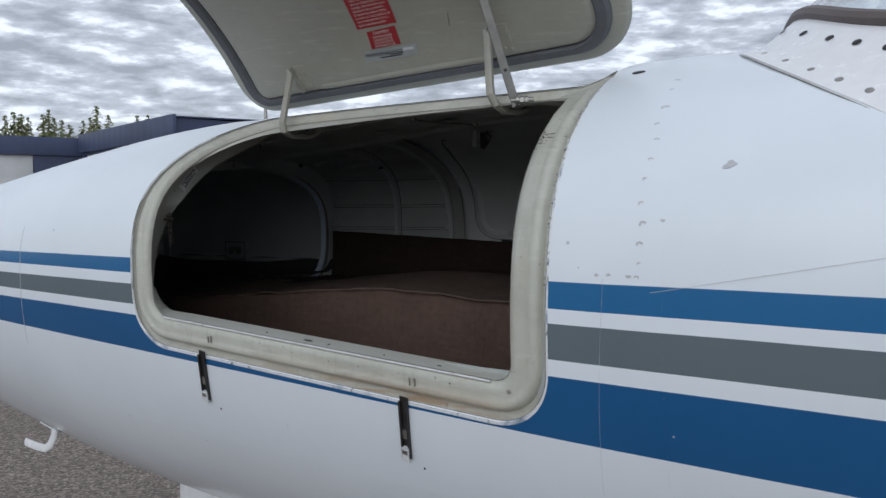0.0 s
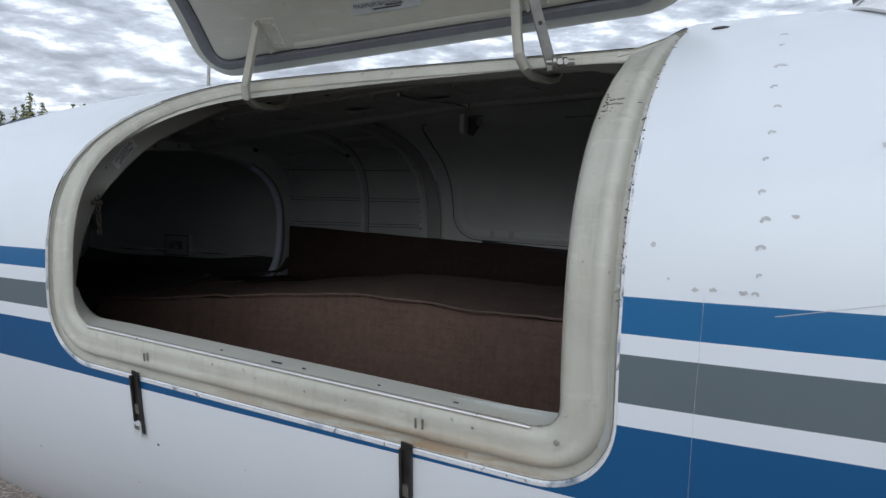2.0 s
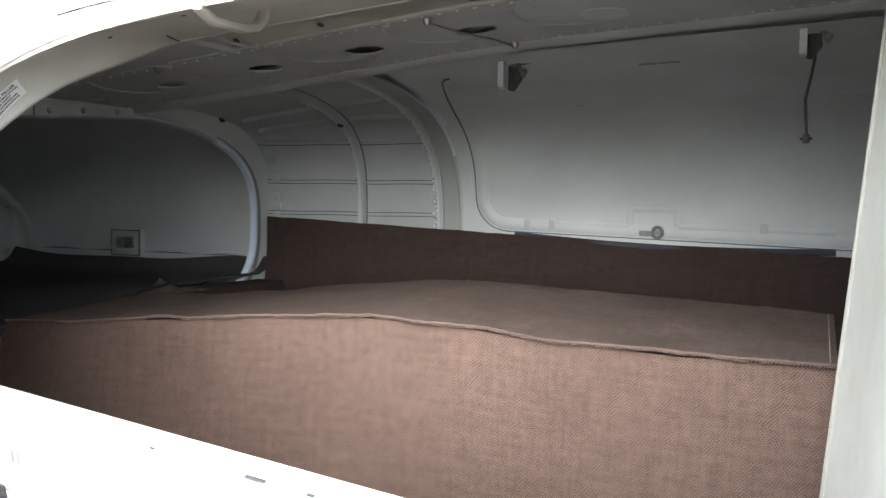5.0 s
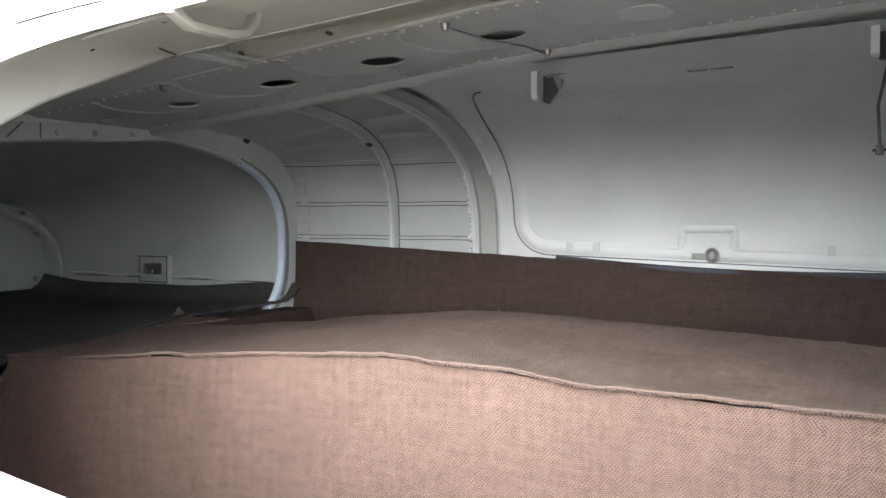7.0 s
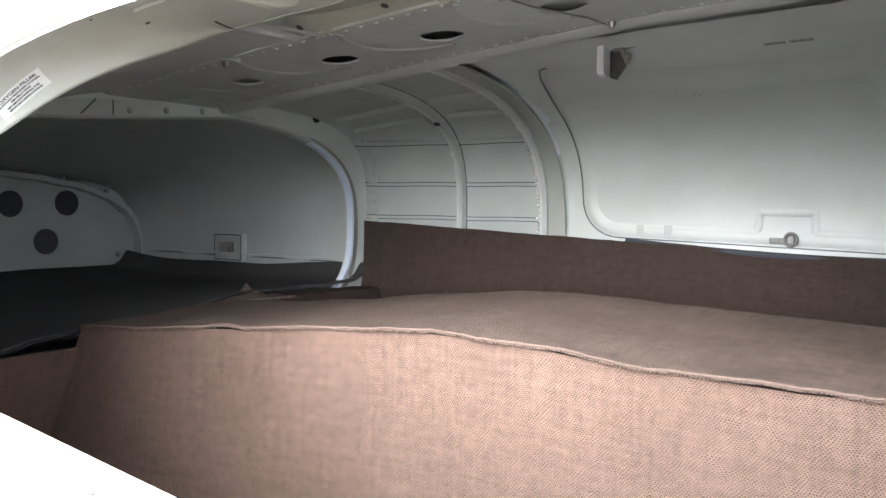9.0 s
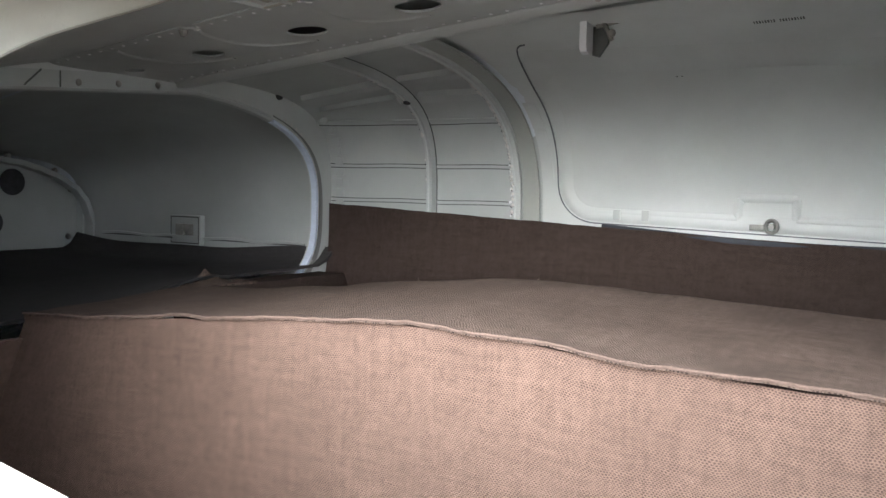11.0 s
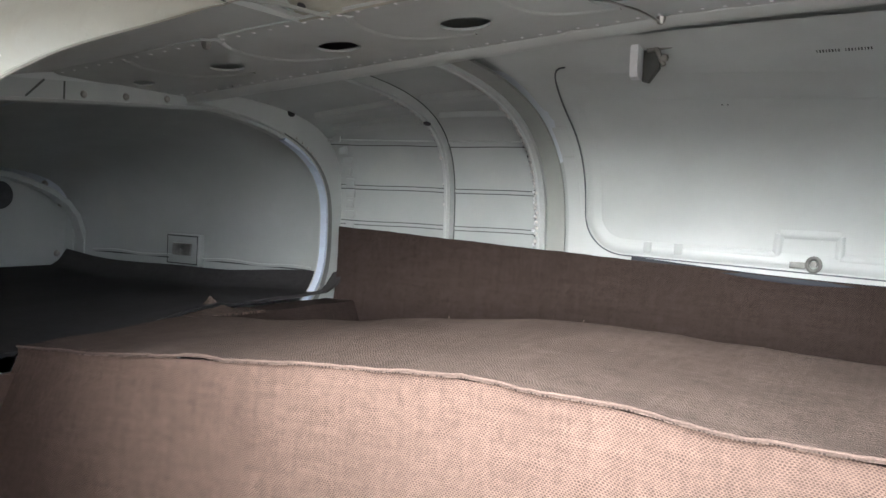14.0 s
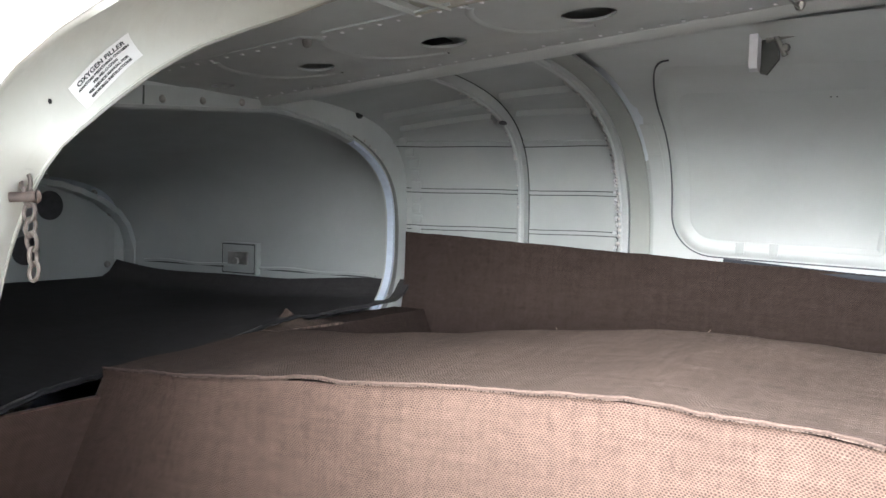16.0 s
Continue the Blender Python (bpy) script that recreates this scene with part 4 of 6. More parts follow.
def ribs():
    for x, w, h in ((-1.492, 0.0095, 0.016), (-1.300, 0.013, 0.022)):
        bm = bmesh.new()
        aa = lin(inner_angle(x, 1.30), 1.47, 40)
        got = [lining_at(x, a, 0.0) for a in aa]
        sweep(bm, [g[0] for g in got], [(-w, 0), (-w * .7, h), (w * .7, h), (w, 0)], [g[1] for g in got])
        r = part("rib", bm, INNER, plane, "curved pressed rib")
        # bead added in paler paint, which puts the rib's highlight into the colour
        bm = bmesh.new()
        sweep(bm, [g[0] + g[1] * (h - .001) for g in got], [(.0034 * math.cos(t) - w * .25, .0026 * math.sin(t)) for t in lin(0, math.pi, 8)], [g[1] for g in got])
        part("rib_highlight", bm, INNER_LIGHT, r)
        # dark lines along both feet of the rib paint in its shadow
        bm = bmesh.new()
        got = [lining_at(x + w + .0012, a, 0.0003) for a in aa]
        sweep(bm, [g[0] for g in got], [(-.0013, 0), (-.0013, .0006), (.0013, .0006), (.0013, 0)], [g[1] for g in got])
        part("shade_line", bm, CREVICE, r)
        bm = bmesh.new()
        got = [lining_at(x - w - .0010, a, 0.0003) for a in aa]
        sweep(bm, [g[0] for g in got], [(-.0010, 0), (-.0010, .0006), (.0010, .0006), (.0010, 0)], [g[1] for g in got])
        part("shade_line", bm, CREVICE, r)
        # silvery heads in plain white, so their glint comes from the colour
        bm = bmesh.new()
        rng = random.Random(int(-x * 100))
        for a in lin(inner_angle(x, 1.40), 1.10, 40):
            p, n = lining_at(x - w * rng.uniform(1.05, 1.5), a + rng.uniform(-.008, .008), .001)
            dome(bm, p, n, rng.uniform(.0024, .0056), rng.uniform(.5, 1.0), 6)
        if x > -1.4:
            tagged(part("rivets", bm, WHITE, r, "sealant flecks and rivet heads, their glint painted white"), kind="stuff")
        else:
            bm.free()
        # bare metal flecks, and dark dots that paint shade into the lip's gaps
        dark, bright = bmesh.new(), bmesh.new()
        thick = 1.0 if x > -1.4 else .35
        for a in lin(inner_angle(x, 1.33), 1.25, 64):
            p, n = lining_at(x - w * rng.uniform(.62, .74), a, h * .98)
            if rng.random() < .6 * thick + .1:
                dome(dark, p, n, rng.uniform(.0012, .0027) * (.5 + .5 * thick), .4, 6)
            if rng.random() < .9 * thick:
                p, n = lining_at(x - w * rng.uniform(.40, .70), a + .006, h + .0004)
                dome(bright, p, n, rng.uniform(.0020, .0046), rng.uniform(.4, .9), 6)
        tagged(part("lip_shade", dark, GAP, r, "dark dots painting the shade in the lip's gaps"), kind="stuff")
        tagged(part("bare_metal", bright, ALU, r, "bright bare metal flecks"), kind="stuff")
    # broad second flange of the big frame, beside the doorway
    bm = bmesh.new()
    aa = lin(inner_angle(-1.27, 1.30), 1.47, 40)
    grid(lambda x, a: lining_at(x, a, .014)[0], lin(-1.288, -1.254, 3), aa, bm)
    solid(bm, .004)
    part("frame_flange", bm, FLANGE, plane, "darker grey flange of the main frame")
    for z, h in ((1.447, .0030), (1.520, .0032), (1.612, .0034)):
        for xa, xb in ((-1.735, -1.505), (-1.480, -1.315)):
            bm = bmesh.new()
            xs = lin(xa, xb, 8)
            got = [lining(x, z, 0) for x in xs]
            sweep(bm, [g[0] for g in got], [(-.0022, 0), (-.0022, h), (.0022, h), (.0022, 0)], [g[1] for g in got])
            part("stringer", bm, INNER, plane)
            # shadow beside the stringer, drawn as thin dark lines
            bm = bmesh.new()
            for dz in (-.0042, .0036) if z < 1.6 else (-.0085,):
                got = [lining(x, z + dz + .0006 * math.sin(x * 31), .0006) for x in xs]
                sweep(bm, [g[0] for g in got], [(-.0009, 0), (-.0009, .0006), (.0009, .0006), (.0009, 0)], [g[1] for g in got])
            part("shade_line", bm, CREVICE, plane)
    for a in (.80, 1.03):
        for xa, xb in ((-1.70, -1.515), (-1.465, -1.325)):
            bm = bmesh.new()
            xs = lin(xa, xb, 8)
            got = [lining_at(x, a, 0) for x in xs]
            sweep(bm, [g[0] for g in got], [(-.015, 0), (-.011, .010), (.011, .010), (.015, 0)], [g[1] for g in got])
            part("hat_stringer", bm, INNER, plane)
    # clips where skin meets the bulkhead
    for k in range(9):
        z = 1.44 + .022 * k
        p, n = lining(-1.725 + .012, z, .002)
        bm = bmesh.new()
        box(bm, p - Vector((.010, .0025, .0085)), p + Vector((.010 + .003 * math.sin(k * 2.3), .0025, .0085)), .002)
        part("skin_clip", bm, INNER, plane)
    for x, z in ((-1.492, 1.655),):
        bm = bmesh.new()
        p, n = lining(x, z, .017)
        dome(bm, p, n, .008, .25, 12)
        part("rib_hole", bm, GAP, plane)


ribs()


def aft_panel():
    """Cream upright panel from the aft jamb into the compartment, with a rolled inner edge."""
    def f(u, z):
        p = side(-.449, z, .024)[0]
        q = Vector((-.512 + .085 * (z - 1.30), 1.455, z))
        return p.lerp(q, u) + Vector((.004 * math.sin(u * 9) * u, 0, 0))
    bm = bmesh.new()
    grid(f, lin(0, 1, 14), lin(1.06, 1.675, 24), bm)
    solid(bm, .003)
    ap = part("aft_panel", bm, RETURN, plane, "cream upright panel inside the aft jamb")
    bm = bmesh.new()
    sweep(bm, [f(1.0, z) + Vector((-.001, .002, 0)) for z in lin(1.06, 1.675, 24)], circle(.0022, 8), (0, 1, 0))
    part("rolled_edge", bm, RIM, ap)
    for z in (1.36, 1.45, 1.54, 1.62):
        bm = bmesh.new()
        dome(bm, f(.42, z) + Vector((-.001, 0, 0)), (-1, 0, 0), .0035, .6, 8)
        part("panel_rivet", bm, CREAM_HINGE, ap)


aft_panel()

def flange_edge(s):
    """The inner edge of the forward frame that closes the doorway's upper corner; s: 0 at the jamb, 1 under the roof."""
    y = float(np.interp(s, FLANGE_S, FLANGE_Y))
    ys = [y + d for d in (-.012, -.006, 0, .006, .012)] if 0 < s < 1 else [y]
    x = sum(float(np.interp(q, FLANGE_Y, FLANGE_X)) for q in ys) / len(ys)
    z = sum(float(np.interp(q, FLANGE_Y, FLANGE_Z)) for q in ys) / len(ys)
    return Vector((x, y, z))


FLANGE_Y = (1.115, 1.121, 1.162, 1.190, 1.235, 1.285, 1.330, 1.375, 1.435, 1.510)
FLANGE_X = (-1.208, -1.216, -1.250, -1.269, -1.285, -1.297, -1.302, -1.303, -1.303, -1.303)
FLANGE_Z = (1.437, 1.447, 1.488, 1.513, 1.543, 1.574, 1.599, 1.619, 1.644, 1.678)
FLANGE_S = (0, .03, .14, .21, .33, .46, .57, .67, .81, 1)


def jamb_edge(z):
    """How far forward the return's inner edge lies low on the jamb."""
    zs, xs = (1.34, 1.36, 1.40, 1.438, 1.462, 1.487, 1.51, 1.54), (-1.357, -1.354, -1.347, -1.335, -1.324, -1.309, -1.291, -1.275)
    return sum(float(np.interp(z + d, zs, xs)) for d in (-.01, -.005, 0, .005, .01)) / 5


def header_edge(x):
    """Inner edge of the header's flange, along the compartment."""
    return Vector((x, 1.510, 1.678 + .077 * (x + 1.303)))


def rim_points():
    got = [p for p in rounded(DOORWAY, .0595, step=36, share=FRAME_SHARE, run=42) if p.y > 1.345 and p.x < -.47]
    got.sort(key=lambda p: (p.y if p.x < -1.2 else 1.7) + p.x * .5)
    runs = [0.0]
    for p, q in zip(got, got[1:]):
        runs.append(runs[-1] + (q - p).length)
    start = next(r for p, r in zip(got, runs) if p.y > 1.437)
    return [side(p.x, p.y, .0185)[0] for p in got], [r - start for r in runs]


RIM_PTS, RIM_RUN = rim_points()
CORNER_RUN = next(r for p, r in zip(RIM_PTS, RIM_RUN) if p.x > -1.115)


def wide_flange(u, v, lift=0.0):
    """The wide return: u metres along the doorway's rim from the forward jamb, v: 0 at the rim, 1 at the inner edge."""
    def at(u, v):
        u = min(max(u, RIM_RUN[0]), RIM_RUN[-1])
        i = max(0, min(len(RIM_RUN) - 2, int(np.searchsorted(RIM_RUN, u)) - 1))
        p = RIM_PTS[i].lerp(RIM_PTS[i + 1], (u - RIM_RUN[i]) / (RIM_RUN[i + 1] - RIM_RUN[i]))
        if u < CORNER_RUN:
            # low on the jamb the inner edge runs deeper along the frame
            k = ease((p.z - 1.486) / .045)
            q = Vector((jamb_edge(p.z), 1.20, p.z)) * (1 - k) + flange_edge((max(u, 0) / CORNER_RUN) ** 1.15) * k
        else:
            q = header_edge(-1.303 + .863 * (u - CORNER_RUN) / (RIM_RUN[-1] - CORNER_RUN))
        m = p.lerp(q, .5)
        if u < CORNER_RUN + .05:
            k = ease(u / .11) * ease((CORNER_RUN + .05 - u) / .09)
            m = m * (1 - k) + Vector((min(p.x, q.x) - .004, p.y + .035, p.z + .2 * (q.z - p.z))) * k
        return p * (1 - v) ** 2 + m * 2 * v * (1 - v) + q * v * v
    p = at(u, v)
    if lift:
        n = (at(u + .01, v) - at(u - .01, v)).cross(at(u, v + .05) - at(u, v - .05)).normalized()
        if n.dot(Vector((-1.0, 1.5, 1.42)) - p) < 0:
            n = -n
        p = p + n * lift
    return p


def upper_return():
    bm = bmesh.new()
    us = lin(RIM_RUN[0], CORNER_RUN, 56) + lin(CORNER_RUN, RIM_RUN[-1], 30)[1:]
    grid(wide_flange, us, lin(0, 1, 14), bm)
    wf = part("wide_return", bm, RETURN, plane, "pale wide flange inside the doorway's upper edge", sharp=60)
    # rolled and rubbed inner edge
    bm = bmesh.new()
    sweep(bm, [wide_flange(u, 1.0, .0004) for u in lin(RIM_RUN[0], RIM_RUN[-1], 100)], circle(.0013, 6), (0, .4, 1))
    part("return_edge", bm, RIM, wf)
    bm = bmesh.new()
    sweep(bm, [wide_flange(u, .985, .0006) for u in lin(.02, RIM_RUN[-1], 90)], circle(.0007, 6), (0, .4, 1))
    part("return_edge", bm, RETURN, wf)
    # doubled strip along the header, ending in a slanted step
    bm = bmesh.new()

    def strip(w, k):
        a, b = CORNER_RUN - .030 + .055 * k, RIM_RUN[-1]
        u = a + (b - a) * w
        return wide_flange(u, .02 + (.34 if w > .02 else .31) * (1 - k), .0012)
    grid(strip, [0, .006, .02] + lin(.04, 1, 24), lin(0, 1, 6), bm)
    solid(bm, .0030)
    part("doubler_strip", bm, RETURN, wf, "cream doubler strip along the header")
    bm = bmesh.new()
    uj = CORNER_RUN + .004
    sweep(bm, [wide_flange(uj + .006 * (1 - v), v, .0008) for v in lin(.80, 1.0, 5)], rect(.0022, .0008), wide_flange(uj, .8, 1) - wide_flange(uj, .8, 0))
    part("flange_joint", bm, GAP, wf)
    for u, v, d in ((CORNER_RUN - .028, .62, 0), (CORNER_RUN + .015, .20, .004), (CORNER_RUN + .20, .18, .004), (CORNER_RUN + .40, .20, .004)):
        p = wide_flange(u, v, .0006 + d)
        bm = bmesh.new()
        dome(bm, p, wide_flange(u, v, .02) - wide_flange(u, v), .0030, .25, 10)
        part("drain_hole", bm, GAP, wf)


upper_return()


FAR_DOOR = [(-.415, 1.712, .05), (-.415, 1.392, .05), (-1.222, 1.418, .075), (-1.208, 1.705, .06)]


def far_door():
    """The closed door of the other side, from within: pan, pressed border, joggles and seal."""
    bm = bmesh.new()
    grid(lambda x, k: far_wall(x, 1.33 + (TOP(x) - .018 - 1.33) * k, 0.006), lin(-1.25, AFT, 24), lin(0, 1, 30), bm)
    d = part("far_baggage_door", bm, INNER_LIGHT, plane, "pale green inside of the closed far baggage door")
    bm = bmesh.new()
    ring = rounded(FAR_DOOR)
    keep = [p for p in ring if not (p.y > 1.66 and p.x > -1.14)]
    first = max(range(len(keep)), key=lambda i: (keep[i] - keep[i - 1]).length)
    keep = keep[first:] + keep[:first]
    got = [lining(p.x, p.y, .006) for p in keep]
    sweep(bm, [g[0] for g in got], [(-.0013, 0), (-.0009, .0022), (.0009, .0022), (.0013, 0)], [g[1] for g in got])
    part("door_seal", bm, RUBBER, d, "thin grey rubber seal round the door")
    bm = bmesh.new()
    doorway_ring(bm, [(0.004, 0.006), (.010, .010), (.018, .0100), (.030, .0063)], far=True, shape=FAR_DOOR)
    part("door_bead", bm, INNER_LIGHT, d, "pressed bead round the door")
    for z0, z1 in ((1.595, 1.640), (1.50, 1.592)):
        bm = bmesh.new()
        grid(lambda x, z: lining(x, z, .0072 + .0006 * (z > 1.6))[0], lin(-1.250, -1.226, 4), lin(z0, z1, 8), bm)
        solid(bm, .0014)
        part("lap_plate", bm, INNER_LIGHT, d, "thin lapped plate beside the door")
    # latch cam
    bm = bmesh.new()
    p, n = lining(-0.845, 1.420, .012)
    box(bm, p - Vector((.026, .004, .007)), p + Vector((.0, .004, .004)), 0.002)
    sweep(bm, [p + Vector((.012 + .010 * math.cos(t), -.006, .001 + .011 * math.sin(t))) for t in lin(0, 2 * math.pi, 16)[:-1]], circle(.0035, 8), (0, -1, 0), closed=True)
    rod(bm, p + Vector((.012, -.010, .001)), p + Vector((.012, .010, .001)), 0.0055, seg=14)
    part("latch_cam", bm, DULL, d, "round steel latch cam")
    bm = bmesh.new()
    for a, b in (((-.892, 1.432), (-.888, 1.470)), ((-.888, 1.470), (-.795, 1.470)), ((-.795, 1.470), (-.795, 1.432)), ((-1.14, 1.436), (-.892, 1.432)), ((-.795, 1.432), (-.5, 1.428))):
        got = [lining(a[0] + (b[0] - a[0]) * k / 6, a[1] + (b[1] - a[1]) * k / 6, 0.005) for k in range(7)]
        sweep(bm, [g[0] for g in got], [(-.009, 0), (-.003, .004), (.003, .004), (.009, 0)], [g[1] for g in got])
    part("latch_pressing", bm, INNER_LIGHT, d, "pressed joggle round the latch")
    for x in (-1.105, -1.052, -.63):
        bm = bmesh.new()
        p = far_wall(x, 1.433, .009)
        box(bm, p - Vector((.007, .003, .010)), p + Vector((.007, .003, .010)), .0015)
        part("pressed_tab", bm, INNER, d)
    # dark seal lying along the sill
    bm = bmesh.new()
    pts = [far_wall(x, 1.4095 - .030 * (x + 1.15) - .010 * math.sin((x + 1.12) * 5), 0.022) for x in lin(-1.13, -.50, 24)]
    sweep(bm, pts, circle(.0048, 8, 1.3, .7), (0, -1, 0))
    part("sill_seal", bm, plain("blue_black_sill_rubber", (0.012, 0.016, 0.026), .6, amount=.3), d, "blue-black rubber seal along the sill")
    for x in (-1.029, -.560):
        bm = bmesh.new()
        y = 1.997
        lo = 1.668 if x < -.9 else 1.697
        # plate with a rounded lower end
        out = [(-.013, 1.76), (.013, 1.76), (.013, lo + .010), (.009, lo + .003), (0, lo), (-.009, lo + .003), (-.013, lo + .010)]
        vs = [[bm.verts.new((x + dx, y + q, z)) for q, z in out] for dx in (-.0052, .0052)]
        bm.faces.new(vs[0])
        bm.faces.new(vs[1][::-1])
        for i in range(7):
            bm.faces.new((vs[0][i], vs[0][(i + 1) % 7], vs[1][(i + 1) % 7], vs[1][i]))
        h = part("hinge_lug", bm, PALE_SEAL, d, "painted hinge lug hanging from the roof")
        bm = bmesh.new()
        fin = [(.004, lo + .001), (.012, lo - .001), (.026, lo + .018), (.025, lo + .034), (.018, lo + .050), (.004, lo + .056)]
        vs = [[bm.verts.new((x + dx, y + dy, z)) for dx, z in fin] for dy in (.016, .026)]
        bm.faces.new(vs[0])
        bm.faces.new(vs[1][::-1])
        for i in range(6):
            bm.faces.new((vs[0][i], vs[0][(i + 1) % 6], vs[1][(i + 1) % 6], vs[1][i]))
        part("hinge_fin", bm, FIN, h, "dark green-grey hinge plate")
        bm = bmesh.new()
        rod(bm, (x + .010, y + .012, lo + .042), (x + .060, y + .020, lo + .052), .0045)
        rod(bm, (x + .022, y + .010, lo + .046), (x + .034, y + .012, lo + .020), .0035)
        dome(bm, (x + .034, y + .012, lo + .030), (0, -1, 0), .006, .8)
        part("hinge_link", bm, DULL, h)
    for dx in (-.004, .004):
        p, n = lining(-.957 + dx, 1.670, .0065)
        bm = bmesh.new()
        dome(bm, p, n, .0016, .3, 6)
        part("door_speck", bm, GAP, d)
    # faded stencil high on the door: two unreadable words
    bm = bmesh.new()
    for x0, n in ((-.8165, 8), (-.7825, 9)):
        for i in range(n):
            x = x0 + .0037 * i
            got = [lining(x, z, .0066) for z in (1.7182 + .04 * (x + .8145), 1.7198 + .04 * (x + .8145))]
            sweep(bm, [g[0] for g in got], rect(.0021 if i % 3 else .0014, .0003), [g[1] for g in got])
    part("stencil_bars", bm, CREVICE, d, "faded unreadable stencil")
    # cable and pull
    bm = bmesh.new()
    pts = [(-.540, 2.06, 1.752), (-.545, 2.07, 1.70), (-.556, 2.08, 1.645), (-.553, 2.08, 1.590)]
    sweep(bm, pts, circle(.0022, 6), (0, 1, 0))
    c = part("pull_cable", bm, DARK, d, "black door pull cable")
    bm = bmesh.new()
    box(bm, (-.558, 2.076, 1.576), (-.548, 2.084, 1.590), .002)
    rod(bm, (-.562, 2.08, 1.583), (-.544, 2.08, 1.583), .002)
    part("cable_end", bm, DARK, c)


far_door()


def roof_panel():
    """Riveted roof panel with a row of lightening holes along the centre."""
    y0, y1 = 1.622, 1.865
    holes = [(-1.690, .016), (-1.528, .024), (-1.339, .028), (-1.160, .030), (-.981, .030), (-.80, .028)]
    cuts = [FWD]
    for a, b in zip(holes, holes[1:]):
        cuts.append((a[0] + b[0]) / 2)
    cuts.append(AFT)
    for (hx, r), xa, xb in zip(holes, cuts, cuts[1:]):
        bm = bmesh.new()
        n = 40
        hy = 1.753
        inner, outer = [], []
        for i in range(n):
            t = 2 * math.pi * (i + .5) / n
            c, s = math.cos(t), math.sin(t)
            inner.append(bm.verts.new((hx + r * c, hy + r * .95 * s, CEIL(hx + r * c))))
            kx = (xb - hx) / c if c > 0 else (xa - hx) / c
            ky = (y1 - hy) / s if s > 0 else (y0 - hy) / s
            k = min(kx, ky)
            outer.append(bm.verts.new((hx + k * c, hy + k * s, CEIL(hx + k * c))))
        for i in range(n):
            bm.faces.new((inner[i], inner[(i + 1) % n], outer[(i + 1) % n], outer[i]))
        geo = bmesh.ops.extrude_face_region(bm, geom=bm.faces[:])
        bmesh.ops.translate(bm, verts=[v for v in geo["geom"] if isinstance(v, bmesh.types.BMVert)], vec=(0, 0, 0.003))
        rp = part("roof_panel", bm, INNER, plane, "riveted roof panel with an oval lightening hole")
    ys, dx = (1.640, 1.66, 1.69, 1.72, 1.75, 1.772, 1.788, 1.797, 1.80), (.095, .080, .073, .072, .078, .092, .115, .145, .175)
    for hx, r in holes[:5]:
        bm = bmesh.new()
        pts = []
        for k in lin(0, 8, 32):
            px = hx + sum(float(np.interp(k + q, range(9), dx)) for q in (-.6, -.3, 0, .3, .6)) / 5
            py = sum(float(np.interp(k + q, range(9), ys)) for q in (-.6, -.3, 0, .3, .6)) / 5
            pts.append((px, py, CEIL(px) + .0006))
        sweep(bm, pts, [(-.0055, 0), (-.003, .0019), (0, .0027), (.003, .0019), (.0055, 0)], (0, 0, -1))
        part("pressed_bead", bm, INNER, rp)
    bm = bmesh.new()
    for x in lin(FWD + .02, AFT - .02, 52):
        for y in (y0 + .012, y1 - .015):
            dome(bm, (x, y, CEIL(x) - .0005), (0, 0, -1), .0030, .5, 6)
    tagged(part("rivets", bm, WHITE, rp, "two rows of pale rivets"), kind="stuff")
    # bonding cable across the roof, with its end fittings
    bm = bmesh.new()
    sweep(bm, [(-1.005, 1.640, 1.708), (-.99, 1.70, 1.706), (-.97, 1.80, 1.712), (-.962, 1.862, 1.712)], circle(.0013, 6), (0, 0, 1))
    cb = part("bonding_cable", bm, STEEL, plane, "thin bonding cable under the roof")
    for p in ((-1.005, 1.640, 1.706), (-.962, 1.862, 1.712), (-1.443, 1.628, 1.663)):
        bm = bmesh.new()
        dome(bm, Vector(p) + Vector((0, 0, .006)), (0, 0, -1), .006, 1.6, 8)
        part("cable_stud", bm, STEEL, cb)
    bm = bmesh.new()
    rod(bm, (-.80, 1.753, CEIL(-.80) - .0015), (-.80, 1.753, CEIL(-.80) + .001), .034, seg=24)
    part("hole_cover", bm, INNER_LIGHT, plane, "painted cover over a lightening hole")
    # near-black sheet that paints the shade in the space above the holes
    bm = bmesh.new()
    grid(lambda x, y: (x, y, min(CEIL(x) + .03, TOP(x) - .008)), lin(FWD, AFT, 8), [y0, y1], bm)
    part("roof_void_shade", bm, GAP, plane)
    # longeron along the far edge
    bm = bmesh.new()
    xs = lin(FWD, AFT, 20)
    sweep(bm, [(x, 1.888, CEIL(x) + .010) for x in xs], [(-.022, 0), (-.02, .010), (-.010, .016), (.010, .016), (.02, .010), (.022, 0)], (0, 0, -1))
    part("longeron", bm, INNER_LIGHT, plane, "rounded longeron along the roof")
    bm = bmesh.new()
    sweep(bm, [(x, 1.935, CEIL(x) + .010) for x in lin(-1.27, AFT, 12)], [(-.020, 0), (-.016, .005), (.016, .005), (.020, 0)], (0, 0.3, -1))
    part("door_header_far", bm, INNER_LIGHT, plane)
    # header box behind the doorway's flange, and the beam that carries the roof panel's edge
    bm = bmesh.new()

    def header(x, k):
        e, c = header_edge(x), CEIL(x)
        roof = min(c + .030, TOP(x) - .006)
        y, z = [(1.5105, e.z + .001), (1.5115, e.z + .010), (1.513, roof - .006), (1.52, roof - .002), (1.575, roof), (1.588, roof - .001), (1.594, roof - .005), (1.600, roof - .010), (1.6225, c + .003), (1.6245, c - .0006), (1.6275, c - .0018)][int(k)]
